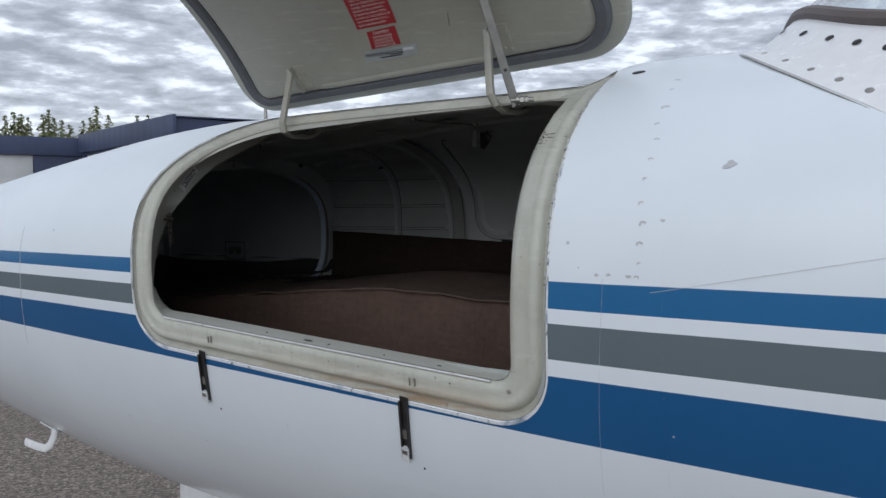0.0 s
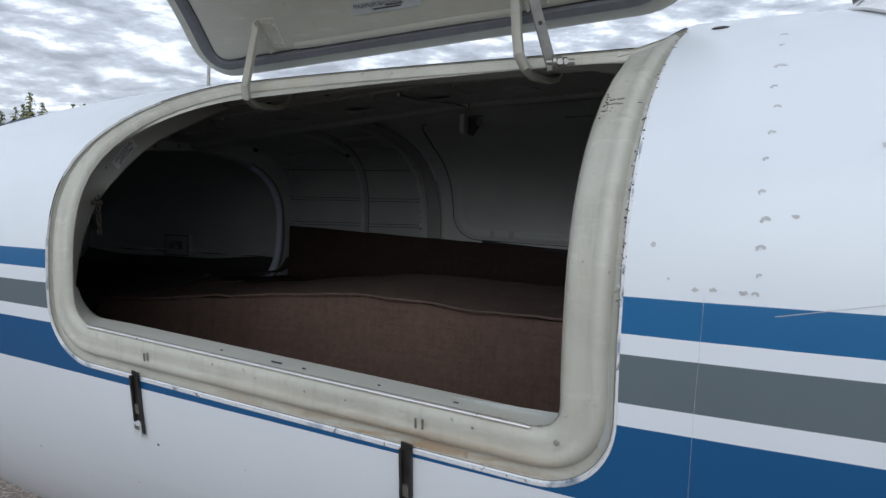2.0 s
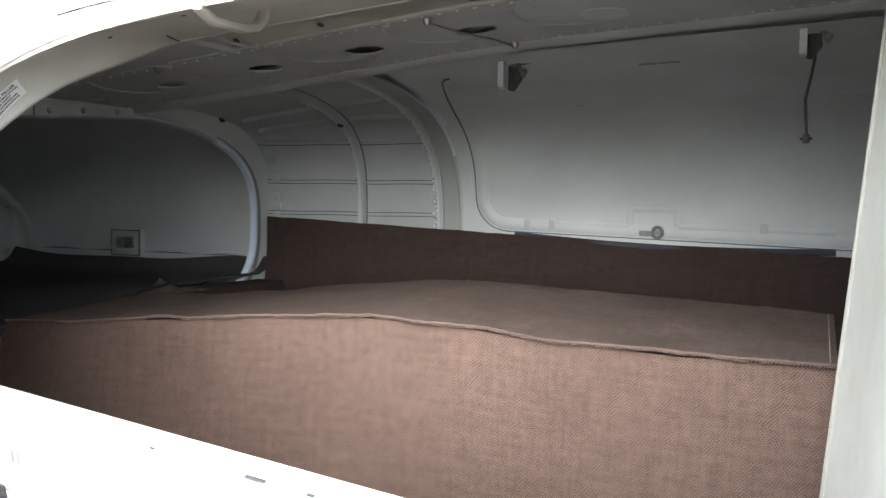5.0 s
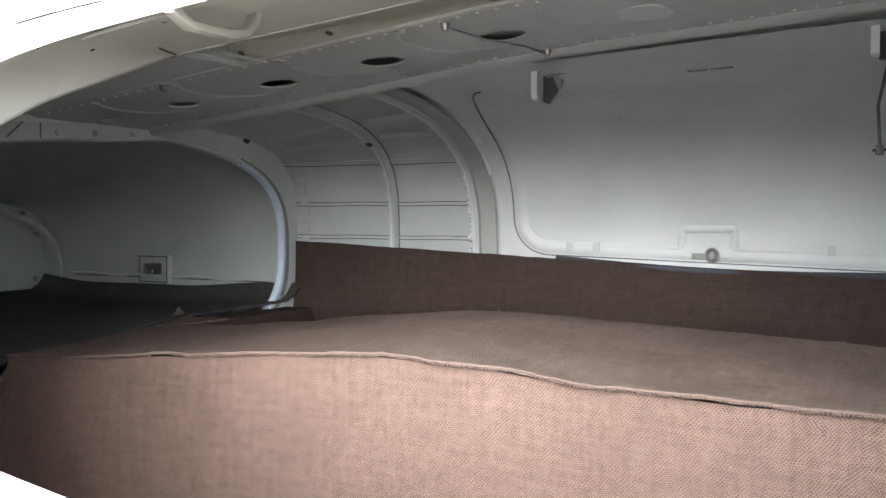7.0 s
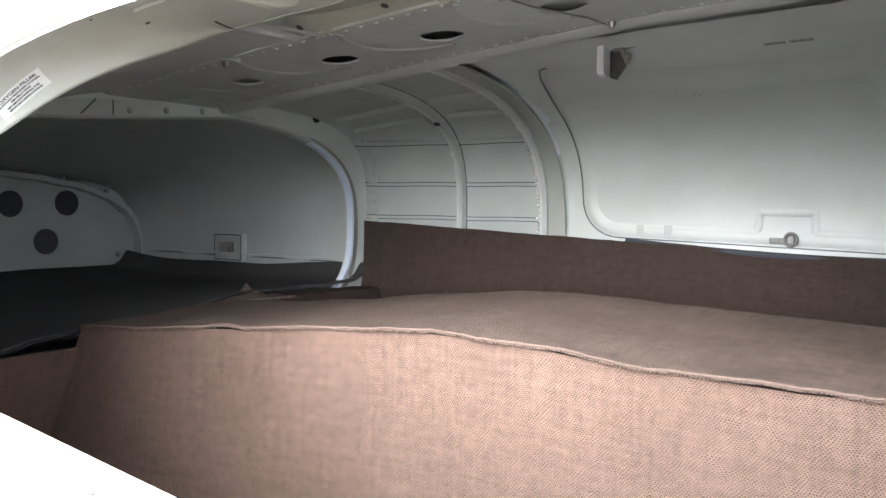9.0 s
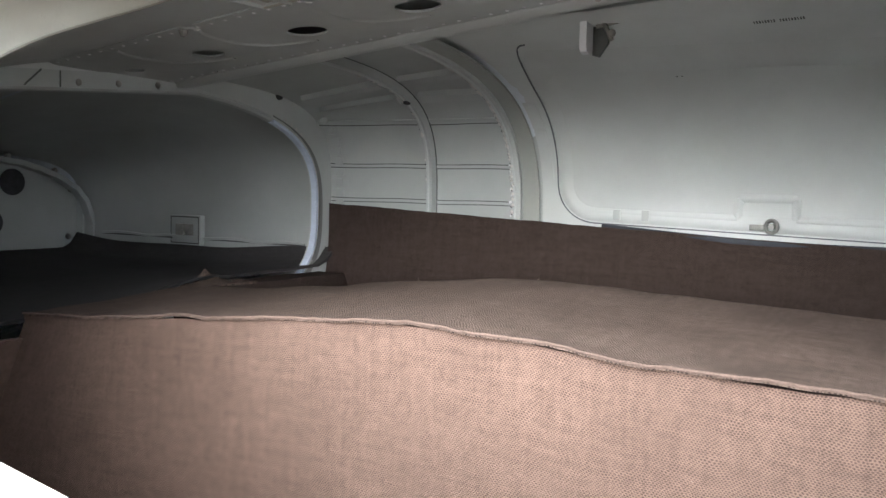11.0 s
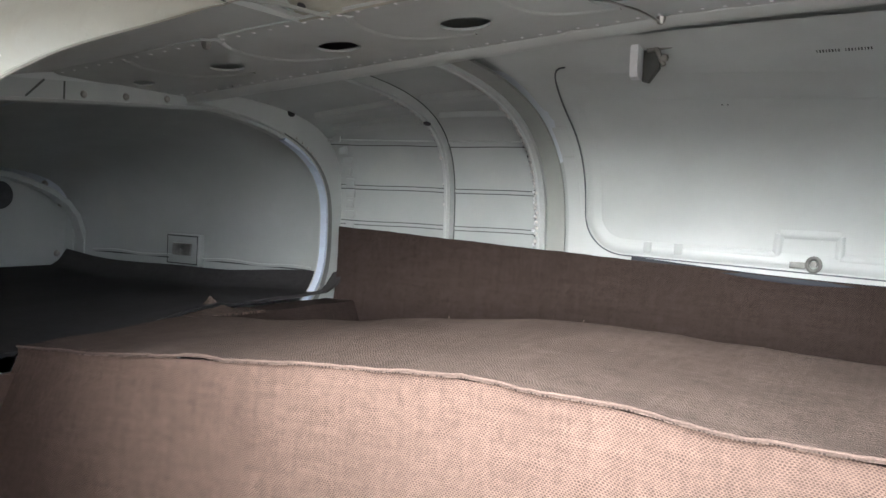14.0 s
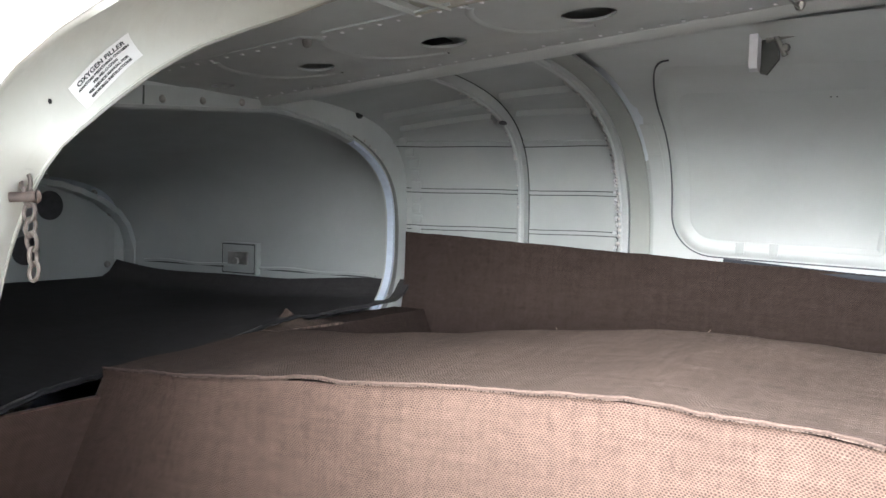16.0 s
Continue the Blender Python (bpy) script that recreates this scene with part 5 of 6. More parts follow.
        return (x, y, min(z, crown_z(x, y) - .005))
    grid(header, lin(-1.303, -.95, 20) + lin(-.95, AFT, 20)[1:], range(11), bm)
    hb = part("header_beam", bm, CREAM_LID, plane, "header beam over the doorway, its cream darkened for shade")
    bm = bmesh.new()
    bm.faces.new([bm.verts.new(Vector(header(-1.303, k)) + Vector((-.001, 0, 0))) for k in range(11)])
    solid(bm, .003)
    part("beam_end", bm, INNER, hb)
    for x, k in ((-1.148, .42), (-.93, .42), (-1.288, .55), (-.70, .42)):
        a, b = Vector(header(x, 7)), Vector(header(x, 8))
        n = Vector((0, -(a.z - b.z), -(b.y - a.y))).normalized()
        bm = bmesh.new()
        dome(bm, a.lerp(b, k) + n * .0003, n, .0052, .12, 12)
        part("beam_hole", bm, GAP, hb)
    bm = bmesh.new()
    sweep(bm, [(-1.300, 1.513, 1.683), (-1.285, 1.57, CEIL(-1.285) + .002), (-1.262, 1.63, CEIL(-1.262) - .003)], [(-.0015, -.001), (.0015, -.001), (.0015, .003), (-.0015, .003)], (0, 0, 1))
    part("gusset", bm, FLANGE, hb)
    bm = bmesh.new()

    def corner(x, k):
        y = 1.632 - .46 * k
        crown = hull(x, math.acos(min(1, (YC - y) / HALF(x)) ** (N_UP / 2)))
        return (x, y, min(CEIL(x) + .002 - .40 * max(0, 1.632 - y) ** 1.2 * ease((-1.42 - x) / .2), crown.z - .010))
    grid(corner, lin(FWD, -1.29, 10), lin(0, 1, 24), bm)
    part("roof_corner", bm, INNER, plane)


roof_panel()


def forward_bulkhead():
    """Bulkhead with a wide oval way through to the nose."""
    cy, cz, w, up = YC, 1.42, .530, .216
    n = 144
    around = []
    for i in range(1440):
        p = hull(FWD, 2 * math.pi * i / 1440, .006)
        around.append((math.atan2(p.z - cz, p.y - cy), p))

    def oval(t, grow=0.0):
        c, s = math.cos(t), math.sin(t)
        k = 2 / 3.0
        dn = .21 if c > 0 else .46
        return (cy + (w + grow) * math.copysign(abs(c) ** k, c), min(cz + ((up if s > 0 else dn) + grow) * math.copysign(abs(s) ** k, s), 1.6185 + grow + .09 * (cy + w * math.copysign(abs(c) ** k, c) - 1.75)))

    bm = bmesh.new()
    rows = []
    for dx, gr in ((-.012, -.006), (.0, -.004), (.005, .0), (.0, .006), (.0, None)):
        row = []
        for i in range(n):
            t = 2 * math.pi * i / n
            if gr is None:
                y, z = oval(t)
                w0 = math.atan2(z - cz, y - cy)
                p = min(around, key=lambda q: abs(math.remainder(q[0] - w0, 2 * math.pi)))[1]
                row.append(bm.verts.new((FWD, p.y, p.z)))
            else:
                y, z = oval(t, gr)
                row.append(bm.verts.new((FWD + dx, y, z)))
        rows.append(row)
    for k in range(len(rows) - 1):
        for i in range(n):
            bm.faces.new((rows[k][i], rows[k][(i + 1) % n], rows[k + 1][(i + 1) % n], rows[k + 1][i]))
    b = part("forward_bulkhead", bm, INNER_LIGHT, plane, "pale bulkhead with a wide oval opening to the nose", sharp=10)
    # pale edging on the far side of the opening
    bm = bmesh.new()
    pts = []
    for i in range(31):
        t = math.radians(51 - 89 * i / 30)
        y, z = oval(t, -.004)
        pts.append((FWD - .004, y, z))
    sweep(bm, pts, [(-.010, -.003), (.004, -.003), (.004, .003), (-.010, .003)], [Vector((0, cy - p[1], (cz - p[2]) * .6)) for p in pts])
    part("edging", bm, EDGING, b, "pale blue-white vinyl edging strip")
    bm = bmesh.new()
    for i in range(26):
        t = math.radians(46 - 88 * i / 25)
        y, z = oval(t, .014)
        dome(bm, (FWD + .001, y, z), (1, 0, 0), .0032, .6, 6)
    tagged(part("rivets", bm, ALU, b), kind="stuff")
    # rubbed metal flange outside the edging
    bm = bmesh.new()
    ring = [math.radians(52 - 92 * i / 60) for i in range(61)]
    grid(lambda t, g: (FWD + .0022 + .001 * math.sin(g * 900), *oval(t, .006 + g * (.95 - t) / .95 if t > 0 else .006 + g)), ring, [0, .003, .007, .011], bm)
    solid(bm, .0015)
    part("opening_flange", bm, FLANGE_METAL, b, "rubbed grey metal flange round the opening")
    # screwed strip over the opening
    bm = bmesh.new()
    sweep(bm, [(FWD + .004, y, 1.6315 + .09 * (y - 1.75)) for y in lin(1.49, 1.873, 10)], [(-.006, -.0125), (.003, -.0125), (.003, .0125), (-.006, .0125)], (0, 0, 1))
    s = part("screwed_strip", bm, INNER, b)
    bm = bmesh.new()
    sweep(bm, [(FWD + .0075, 1.648, 1.6095), (FWD + .0075, 1.648, 1.634)], rect(.0022, .0008), (1, 0, 0))
    part("strip_joint", bm, CREVICE, s)
    bm = bmesh.new()
    sweep(bm, [(FWD + .0075, 1.617, 1.632), (FWD + .0075, 1.590, 1.606)], rect(.0026, .0008), (1, 0, 0))
    part("strip_joint", bm, CREVICE, s)
    for y in (1.68, 1.753, 1.832):
        bm = bmesh.new()
        dome(bm, (FWD + .0065, y, 1.627 + .09 * (y - 1.753)), (1, 0, 0), .0058, .8, 10)
        part("screw", bm, STEEL, s)
    bm = bmesh.new()
    rod(bm, (FWD - .004, 2.142, 1.653), (FWD + .003, 2.142, 1.653), .010, seg=14)
    part("grommet", bm, DARK, b)
    # lower part below the carpets
    return b


forward_bulkhead()


def nose_bulkhead():
    n = 64
    cy, cz, w, up, dn = YC, 1.40, .482, .165, .3
    holes = [(2.029, 1.466), (1.974, 1.372), (1.885, 1.462)]
    bm = bmesh.new()
    rows = []
    for gx, gr in ((.0, -.02), (.012, -.008), (.012, .0), (.0, .012), (-.03, .05)):
        row = []
        for i in range(n):
            t = 2 * math.pi * i / n
            c, s = math.cos(t), math.sin(t)
            row.append(bm.verts.new(within(NOSE + gx, cy + (w + gr) * math.copysign(abs(c) ** .6, c), cz + ((up if s > 0 else dn) + gr) * math.copysign(abs(s) ** .6, s))))
        rows.append(row)
    for k in range(len(rows) - 1):
        for i in range(n):
            bm.faces.new((rows[k][i], rows[k][(i + 1) % n], rows[k + 1][(i + 1) % n], rows[k + 1][i]))
    bm.faces.new(rows[0])
    b = part("nose_bulkhead", bm, INNER, plane, "pale nose bulkhead with round holes")
    for y, z in holes:
        bm = bmesh.new()
        rod(bm, (NOSE - .01, y, z), (NOSE + .003, y, z), .031, seg=28)
        part("round_hole", bm, GAP, b, "dark round lightening hole")
    for t in (-.3, .2, .6, 1.1, 1.5):
        c, s = math.cos(t), math.sin(t)
        bm = bmesh.new()
        dome(bm, (NOSE + .008, cy + (w - .035) * c ** .6, cz + math.copysign((up - .03) * abs(s) ** .6, s)), (1, 0, 0), .008, 1.0, 8)
        part("clip", bm, STEEL, b)
    bm = bmesh.new()
    pts = []
    for t in lin(-.6, math.pi + .6, 60):
        cc, s = math.cos(t), math.sin(t)
        pts.append(within(NOSE + .03, cy + (w + .004) * math.copysign(abs(cc) ** .6, cc), cz + ((up if s > 0 else dn) + .006) * math.copysign(abs(s) ** .6, s), .018))
    sweep(bm, pts, [(-.010, -.006), (.014, -.006), (.014, .006), (-.010, .008)], [Vector((0, cy - q[1], cz - q[2])) for q in pts])
    part("nose_frame", bm, INNER, b, "pale ring frame in the nose")
    section_plate("nose_closure", NOSE - .05, .012, .01)
    bm = bmesh.new()
    got = [lining(x, 1.347 - .010 * (x + 2.1) + .002 * math.sin(x * 40), .001) for x in lin(-2.38, -1.80, 24)]
    sweep(bm, [g[0] for g in got], [(-.002, 0), (-.001, .005), (.003, .005), (.004, 0)], [g[1] for g in got])
    part("wall_ledge", bm, INNER, plane, "thin ledge above the nose carpet")
    bm = bmesh.new()
    got = [lining(x, 1.3425 - .010 * (x + 2.1), .0006) for x in lin(-2.38, -1.80, 24)]
    sweep(bm, [g[0] for g in got], [(-.0016, 0), (-.0016, .0006), (.0016, .0006), (.0016, 0)], [g[1] for g in got])
    part("ledge_gap", bm, CREVICE, plane)
    # latch plate on the nose's far wall
    bm = bmesh.new()
    p = lining(-2.125, 1.362, .004)[0]
    box(bm, p - Vector((.050, .004, .034)), p + Vector((.050, .012, .036)), .003)
    l = part("latch_plate", bm, INNER, plane, "square latch plate on the nose wall")
    bm = bmesh.new()
    sweep(bm, [p + Vector((dx, -.0045, dz)) for dx, dz in ((-.046, -.030), (.046, -.030), (.046, .032), (-.046, .032))], rect(.003, .0012), (0, -1, 0), closed=True)
    part("plate_joint", bm, CREVICE, l)
    bm = bmesh.new()
    box(bm, p - Vector((.028, .009, .012)), p + Vector((.028, .006, .016)), .003)
    rod(bm, p + Vector((-.0, -.016, -.004)), p + Vector((0, 0, -.004)), .007)
    part("latch_body", bm, STEEL, l)


nose_bulkhead()

# ------------------------------------------------------------ carpets
# Stands for the shaded trench between the nose carpet and the brown sheet.
TRENCH_SHADE = plain("black_trench_shade", (.011, .011, .012), .9, grain=200, amount=.4, bump=.4)

SEAM = smooth_curve((-1.75, 1.270), (-1.56, 1.283), (-1.31, 1.308), (-1.19, 1.317), (-1.10, 1.328), (-1.02, 1.329), (-.95, 1.325), (-.86, 1.317), (-.80, 1.312), (-.68, 1.311), (-.6, 1.301), (-.55, 1.302), (-.45, 1.316))
RIDGE = smooth_curve((-1.75, 1.296), (-1.465, 1.307), (-1.36, 1.323), (-1.22, 1.342), (-1.05, 1.357), (-.95, 1.356), (-.84, 1.347), (-.74, 1.347), (-.65, 1.343), (-.49, 1.334), (-.4, 1.33))


def ripple(x, y, s, k):
    return s * (noise.noise(Vector((x * k, y * k, 3.1))) + 0.5 * noise.noise(Vector((x * k * 2.3, y * k * 2.3, 9.1))))


def carpets():
    # upright face of the raised box, towards the doorway
    bm = bmesh.new()
    xs = lin(-1.715, -.503, 70)

    def face(x, k):
        edge = SEAM(x) - .0008 + ripple(x, 1.570, .0028, 8) + .0025 * noise.noise(Vector((x * 7.5, 4.4, 0)))
        z = 1.0 + (edge - 1.0) * k
        x -= .5 * max(0, 1.262 - z) * ease((-1.45 - x) / .26)
        return (x, 1.583 + ripple(x, z, .004, 5) - .004 * math.sin(k * math.pi), z)
    grid(face, xs, lin(0, 1, 26), bm)
    solid(bm, 0.006)
    tagged(part("box_carpet", bm, BROWN), "brown woven carpet on the upright face of the raised floor box", "carpet")
    # the sheet on top, its edge turned over the face
    bm = bmesh.new()

    def gap(x):
        """How far the sheet's edge stands off the face below it."""
        return .0016 + sum(h * math.exp(-((x - c) / w) ** 2) for c, w, h in ((-1.385, .035, .0034), (-.88, .045, .0030), (-.69, .06, .0034), (-1.05, .04, .0016), (-.56, .05, .0018)))

    def top(x, k):
        y = 1.570 + .335 * k
        x = max(x, -1.702) + .010 * noise.noise(Vector((y * 22, 6.6, 0))) * ease((-1.62 - x) / .08)
        z = SEAM(x) + (RIDGE(x) - .003 - SEAM(x)) * (k ** .8) + .001
        front = (1 - k) ** 10
        y += (.0045 * noise.noise(Vector((x * 13, .3, 0))) + .0018 * noise.noise(Vector((x * 47, 1.3, 0)))) * (1 - k) ** 4
        z += (gap(x) + .0012 * noise.noise(Vector((x * 60, 5.3, 0)))) * front
        # broad folds across the sheet and a dented crest
        z += .0055 * noise.noise(Vector((x * 7.5 + .6 * k, 4.4 + k * .8, 0))) * math.sin(math.pi * min(1, .15 + k)) ** 1
        if k > .93:
            z -= (k - .93) * .12
            z += .0018 * noise.noise(Vector((x * 38, 8.1, 0)))
        return (x, y + ripple(x, 0, .003, 9) + (.004 if k == 1 else 0) * math.sin(x * 30), z + ripple(x, y, .0028, 8))
    grid(top, lin(-1.72, -.507, 200), [0, .012, .03, .05, .075] + lin(.1, .9, 20) + [.93, .97, 1], bm)
    solid(bm, 0.0028)
    tc = tagged(part("box_top_carpet", bm, BROWN_TOP), "brown woven carpet sheet with rumpled edge on the box top", "carpet")
    bm = bmesh.new()
    pts = [Vector(top(x, 0)) + Vector((0, -.0004, .0004 + .0006 * noise.noise(Vector((x * 90, 0, 0))))) for x in lin(-1.72, -.507, 260)]
    sweep(bm, pts, circle(.0018, 6, .8, 1.0), (0, 0, 1))
    part("binding", bm, BINDING, tc, "frayed bound edge")
    # loose fibres along both hems
    rng = random.Random(4)
    bm = bmesh.new()
    for i in range(420):
        x, k = rng.uniform(-1.68, -.52), rng.choice((0.0, 0.0, .985))
        p = Vector(top(x, k)) + Vector((0, 0, .0006))
        out = Vector((rng.uniform(-.004, .004), rng.uniform(-.004, .001), rng.uniform(-.001, .003 if k < .5 else .0045)))
        rod(bm, p, p + out, .00022, .0001, 4)
    tagged(part("fringe", bm, BINDING, tc, "fine frayed fibres"), kind="stuff")
    # stitches along the hems
    bm = bmesh.new()
    for x in lin(-1.20, -.512, 110):
        p = Vector(top(x, .955)) + Vector((0, 0, .0004))
        rod(bm, p - Vector((.0018, 0, 0)), p + Vector((.0018, 0, 0)), .0006, seg=5)
    for k in lin(.04, .94, 50):
        p = Vector(top(-.514, k)) + Vector((0, 0, .0004))
        rod(bm, p - Vector((0, .0018, 0)), p + Vector((0, .0018, 0)), .0006, seg=5)
    tagged(part("stitches", bm, THREAD, tc, "pale hem stitching"), kind="stuff")
    # loose threads standing on the hem
    rng = random.Random(21)
    for x, k in ((-1.05, .99), (-1.24, .98)):
        p = Vector(top(x, k))
        bm = bmesh.new()
        sweep(bm, [p, p + Vector((rng.uniform(-.002, .002), 0, .003)), p + Vector((rng.uniform(-.005, .005), rng.uniform(-.003, .003), .007))], circle(.0004, 5), (0, 1, 0))
        part("loose_thread", bm, THREAD, tc)
    # floor behind the ridge
    bm = bmesh.new()
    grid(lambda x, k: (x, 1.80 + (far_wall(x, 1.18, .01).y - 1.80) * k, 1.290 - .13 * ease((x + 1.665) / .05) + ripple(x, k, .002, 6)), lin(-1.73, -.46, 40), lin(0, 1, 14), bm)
    tagged(part("floor_carpet", bm, BROWN_DARK), "brown carpet, darkened for soil and shade, on the compartment floor", "carpet")
    # strip up the far wall
    bm = bmesh.new()

    def strip(x, k):
        zt = 1.437 - .046 * (x + 1.72) / 1.0 + .0022 * noise.noise(Vector((x * 9, 2.2, 0))) + .0010 * noise.noise(Vector((x * 40, 5.2, 0)))
        z = 1.15 + (zt - 1.15) * k
        p = far_wall(x, z, .022 + .003 * math.sin(x * 9) * k)
        return p
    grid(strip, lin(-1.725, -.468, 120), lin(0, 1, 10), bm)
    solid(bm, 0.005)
    tagged(part("wall_carpet", bm, BROWN_DARK), "brown carpet strip, darkened for soil and shade, up the far side wall", "carpet")
    # forward end of the well
    bm = bmesh.new()
    grid(lambda k, z: (-1.71 - .5 * max(0, 1.262 - z), side(-1.71, z)[0].y + .04 + (1.585 - side(-1.71, z)[0].y - .04) * k, z), lin(0, 1, 12), lin(1.0, 1.24, 10), bm)
    solid(bm, 0.005)
    tagged(part("well_carpet", bm, BROWN), "brown carpet on the forward end of the well", "carpet")
    bm = bmesh.new()
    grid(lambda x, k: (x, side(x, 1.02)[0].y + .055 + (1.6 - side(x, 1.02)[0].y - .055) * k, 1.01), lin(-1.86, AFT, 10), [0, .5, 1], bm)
    tagged(part("well_floor_carpet", bm, BROWN_DARK), "brown carpet on the floor of the well", "carpet")
    # carpet on the near wall, low down ahead of the doorway
    bm = bmesh.new()
    grid(lambda x, z: side(x, z, .038)[0], lin(-1.84, -1.335, 16), lin(1.0, 1.30, 12), bm)
    solid(bm, 0.004)
    tagged(part("well_side_carpet", bm, BROWN), "brown carpet low on the near wall of the well", "carpet")
    # charcoal carpet of the nose
    bm = bmesh.new()

    def nose(x, k):
        w = HALF(x) - .045
        y = YC + (2 * k - 1) * w
        z = 1.298 + .115 * min(0, y - 1.93) * max(0, min(1, (x + 2.3) / .5)) - .012 * max(0, min(1, (-1.80 - x) / .2))
        z += .038 * max(0, (2 * k - 1 - .90) / .10) ** 2 + .028 * max(0, (-2.25 - x) / .2) ** 2 * (.3 + .4 * k)
        lift = .006 * max(0, math.sin(y * 17 + 1)) * max(0, (x + 1.76) / .05)
        return (x + .012 * math.sin(y * 11) * max(0, (x + 1.80) / .1), y, z + lift + ripple(x, y, .003, 5))
    grid(nose, lin(-2.44, -1.712, 36), lin(0, 1, 44), bm)
    solid(bm, 0.006)
    tagged(part("nose_carpet", bm, BLACK), "charcoal carpet on the floor of the nose", "carpet")
    # ragged lip along its aft edge, near-black to paint the trench's shade
    bm = bmesh.new()
    ks = lin(.06, .80, 150)
    rng = random.Random(12)
    pts = []
    for k in ks:
        q = Vector(nose(-1.712, k))
        w = noise.noise(Vector((k * 26, 1.7, 0))) + .6 * noise.noise(Vector((k * 70, 3.7, 0)))
        pts.append(q + Vector((.001 + .008 * w, 0, .003 + .0045 * max(-.4, w))))
    for i in range(len(pts)):
        pts[i] += Vector((0, 0, .0008 * rng.uniform(-1, 1)))
    sweep(bm, pts, [(-.009, -.004), (.004, -.0035), (.0065, -.001), (.004, .0018), (-.009, .0006)], (0, 0, 1))
    tagged(part("carpet_hem", bm, TRENCH_SHADE), "ragged carpet edge, blackened as the shaded trench beside the brown sheet", "carpet")
    # lifted tuft where the two carpets meet
    bm = bmesh.new()
    grid(lambda u, v: (-1.724 + .014 * u + .055 * v, 1.850 + .150 * u, 1.2945 + (.024 * max(0, 1 - abs(u - .53) / (.18 + .2 * v)) ** .9 + .005 * noise.noise(Vector((u * 14, v * 3, 0)))) * (1 - v) ** 1.5), lin(0, 1, 40), lin(0, 1, 10), bm)
    solid(bm, 0.004)
    tagged(part("carpet_fold", bm, BROWN_TOP), "frayed fold of brown carpet at the bulkhead", "carpet")


carpets()


# ------------------------------------------------------------ belly, nose gear, main gear
def undercarriage():
    bm = bmesh.new()
    box(bm, (-1.70, 1.585, .52), (-1.10, 1.60, .90), .006)
    part("gear_door", bm, WHITE, plane, "white nose gear door")
    bm = bmesh.new()
    rod(bm, (-1.45, YC, .22), (-1.38, YC, .95), .035)
    rod(bm, (-1.45, YC - .07, .22), (-1.45, YC + .07, .22), .03)
    part("nose_leg", bm, ALU, plane)
    for at, r, w in (((-1.45, YC, .22), .22, .15), ((2.2, YC - 1.1, .28), .28, .2), ((2.2, YC + 1.1, .28), .28, .2)):
        bm = bmesh.new()
        prof = [(.45, -.4), (.8, -.5), (.95, -.42), (1, -.2), (1, .2), (.95, .42), (.8, .5), (.45, .4)]
        rows = [[bm.verts.new((at[0] + r * k * math.cos(t), at[1] + w * q, at[2] + r * k * math.sin(t))) for k, q in prof] for t in (2 * math.pi * i / 32 for i in range(32))]
        for i in range(32):
            for j in range(len(prof) - 1):
                bm.faces.new((rows[i][j], rows[(i + 1) % 32][j], rows[(i + 1) % 32][j + 1], rows[i][j + 1]))
        wh = part("wheel", bm, TYRE, plane, "black rubber tyre")
        bm = bmesh.new()
        rod(bm, (at[0], at[1] - w * .38, at[2]), (at[0], at[1] + w * .38, at[2]), r * .46, seg=24)
        part("rim", bm, ALU, wh)
    for q in (-1, 1):
        bm = bmesh.new()
        rod(bm, (2.2, YC + q * 1.1, .28), (2.2, YC + q * .45, .86), .05, .07)
        part("main_leg", bm, WHITE, plane)
    # pitot mast
    bm = bmesh.new()
    b = Vector((-1.962, 1.40, .935))
    pts = [b + Vector((.012, 0, .004)), b + Vector((.006, 0, -.02)), b + Vector((-.008, -.001, -.043)), b + Vector((-.026, -.002, -.054)), b + Vector((-.06, -.003, -.053)), b + Vector((-.105, -.003, -.047))]
    sweep(bm, pts, circle(.0075, 10, 1.5, .7), (0, 1, 0))
    pm = part("pitot_mast", bm, WHITE, plane, "white L-shaped pitot mast")
    bm = bmesh.new()
    sweep(bm, [b + Vector((-.040, .004, .012)), b + Vector((.030, .002, -.004))], rect(.022, .003), (0, -.5, -1))
    part("mast_foot", bm, WHITE, pm)


undercarriage()


# ------------------------------------------------------------ windscreen and cabin
def along(pts):
    ss, xs, ys, zs = zip(*pts)

    def f(s):
        m = s if s <= 1 else 2 - s
        p = [sum(float(np.interp(m + d, ss, c)) for d in (-.06, -.03, 0, .03, .06)) / 5 for c in (xs, ys, zs)]
        return Vector((p[0], p[1] if s <= 1 else 2 * YC - p[1], p[2]))
    return f


FAIR_LOW = along([(0, .06, .985, 1.53), (.25, -.037, 1.032, 1.604), (.45, -.108, 1.079, 1.644), (.65, -.184, 1.161, 1.690), (.8, -.24, 1.272, 1.728), (1, -.33, 1.735, 1.776)])
FAIR_FOLD = along([(0, .115, .990, 1.55), (.25, .012, 1.040, 1.624), (.45, -.065, 1.090, 1.662), (.65, -.145, 1.172, 1.703), (.8, -.205, 1.287, 1.738), (1, -.295, 1.735, 1.786)])
SCREEN_FOOT = along([(0, .20, 1.02, 1.65), (.25, .07, 1.075, 1.692), (.45, -.02, 1.130, 1.716), (.65, -.088, 1.190, 1.738), (.8, -.165, 1.34, 1.786), (1, -.235, 1.735, 1.838)])


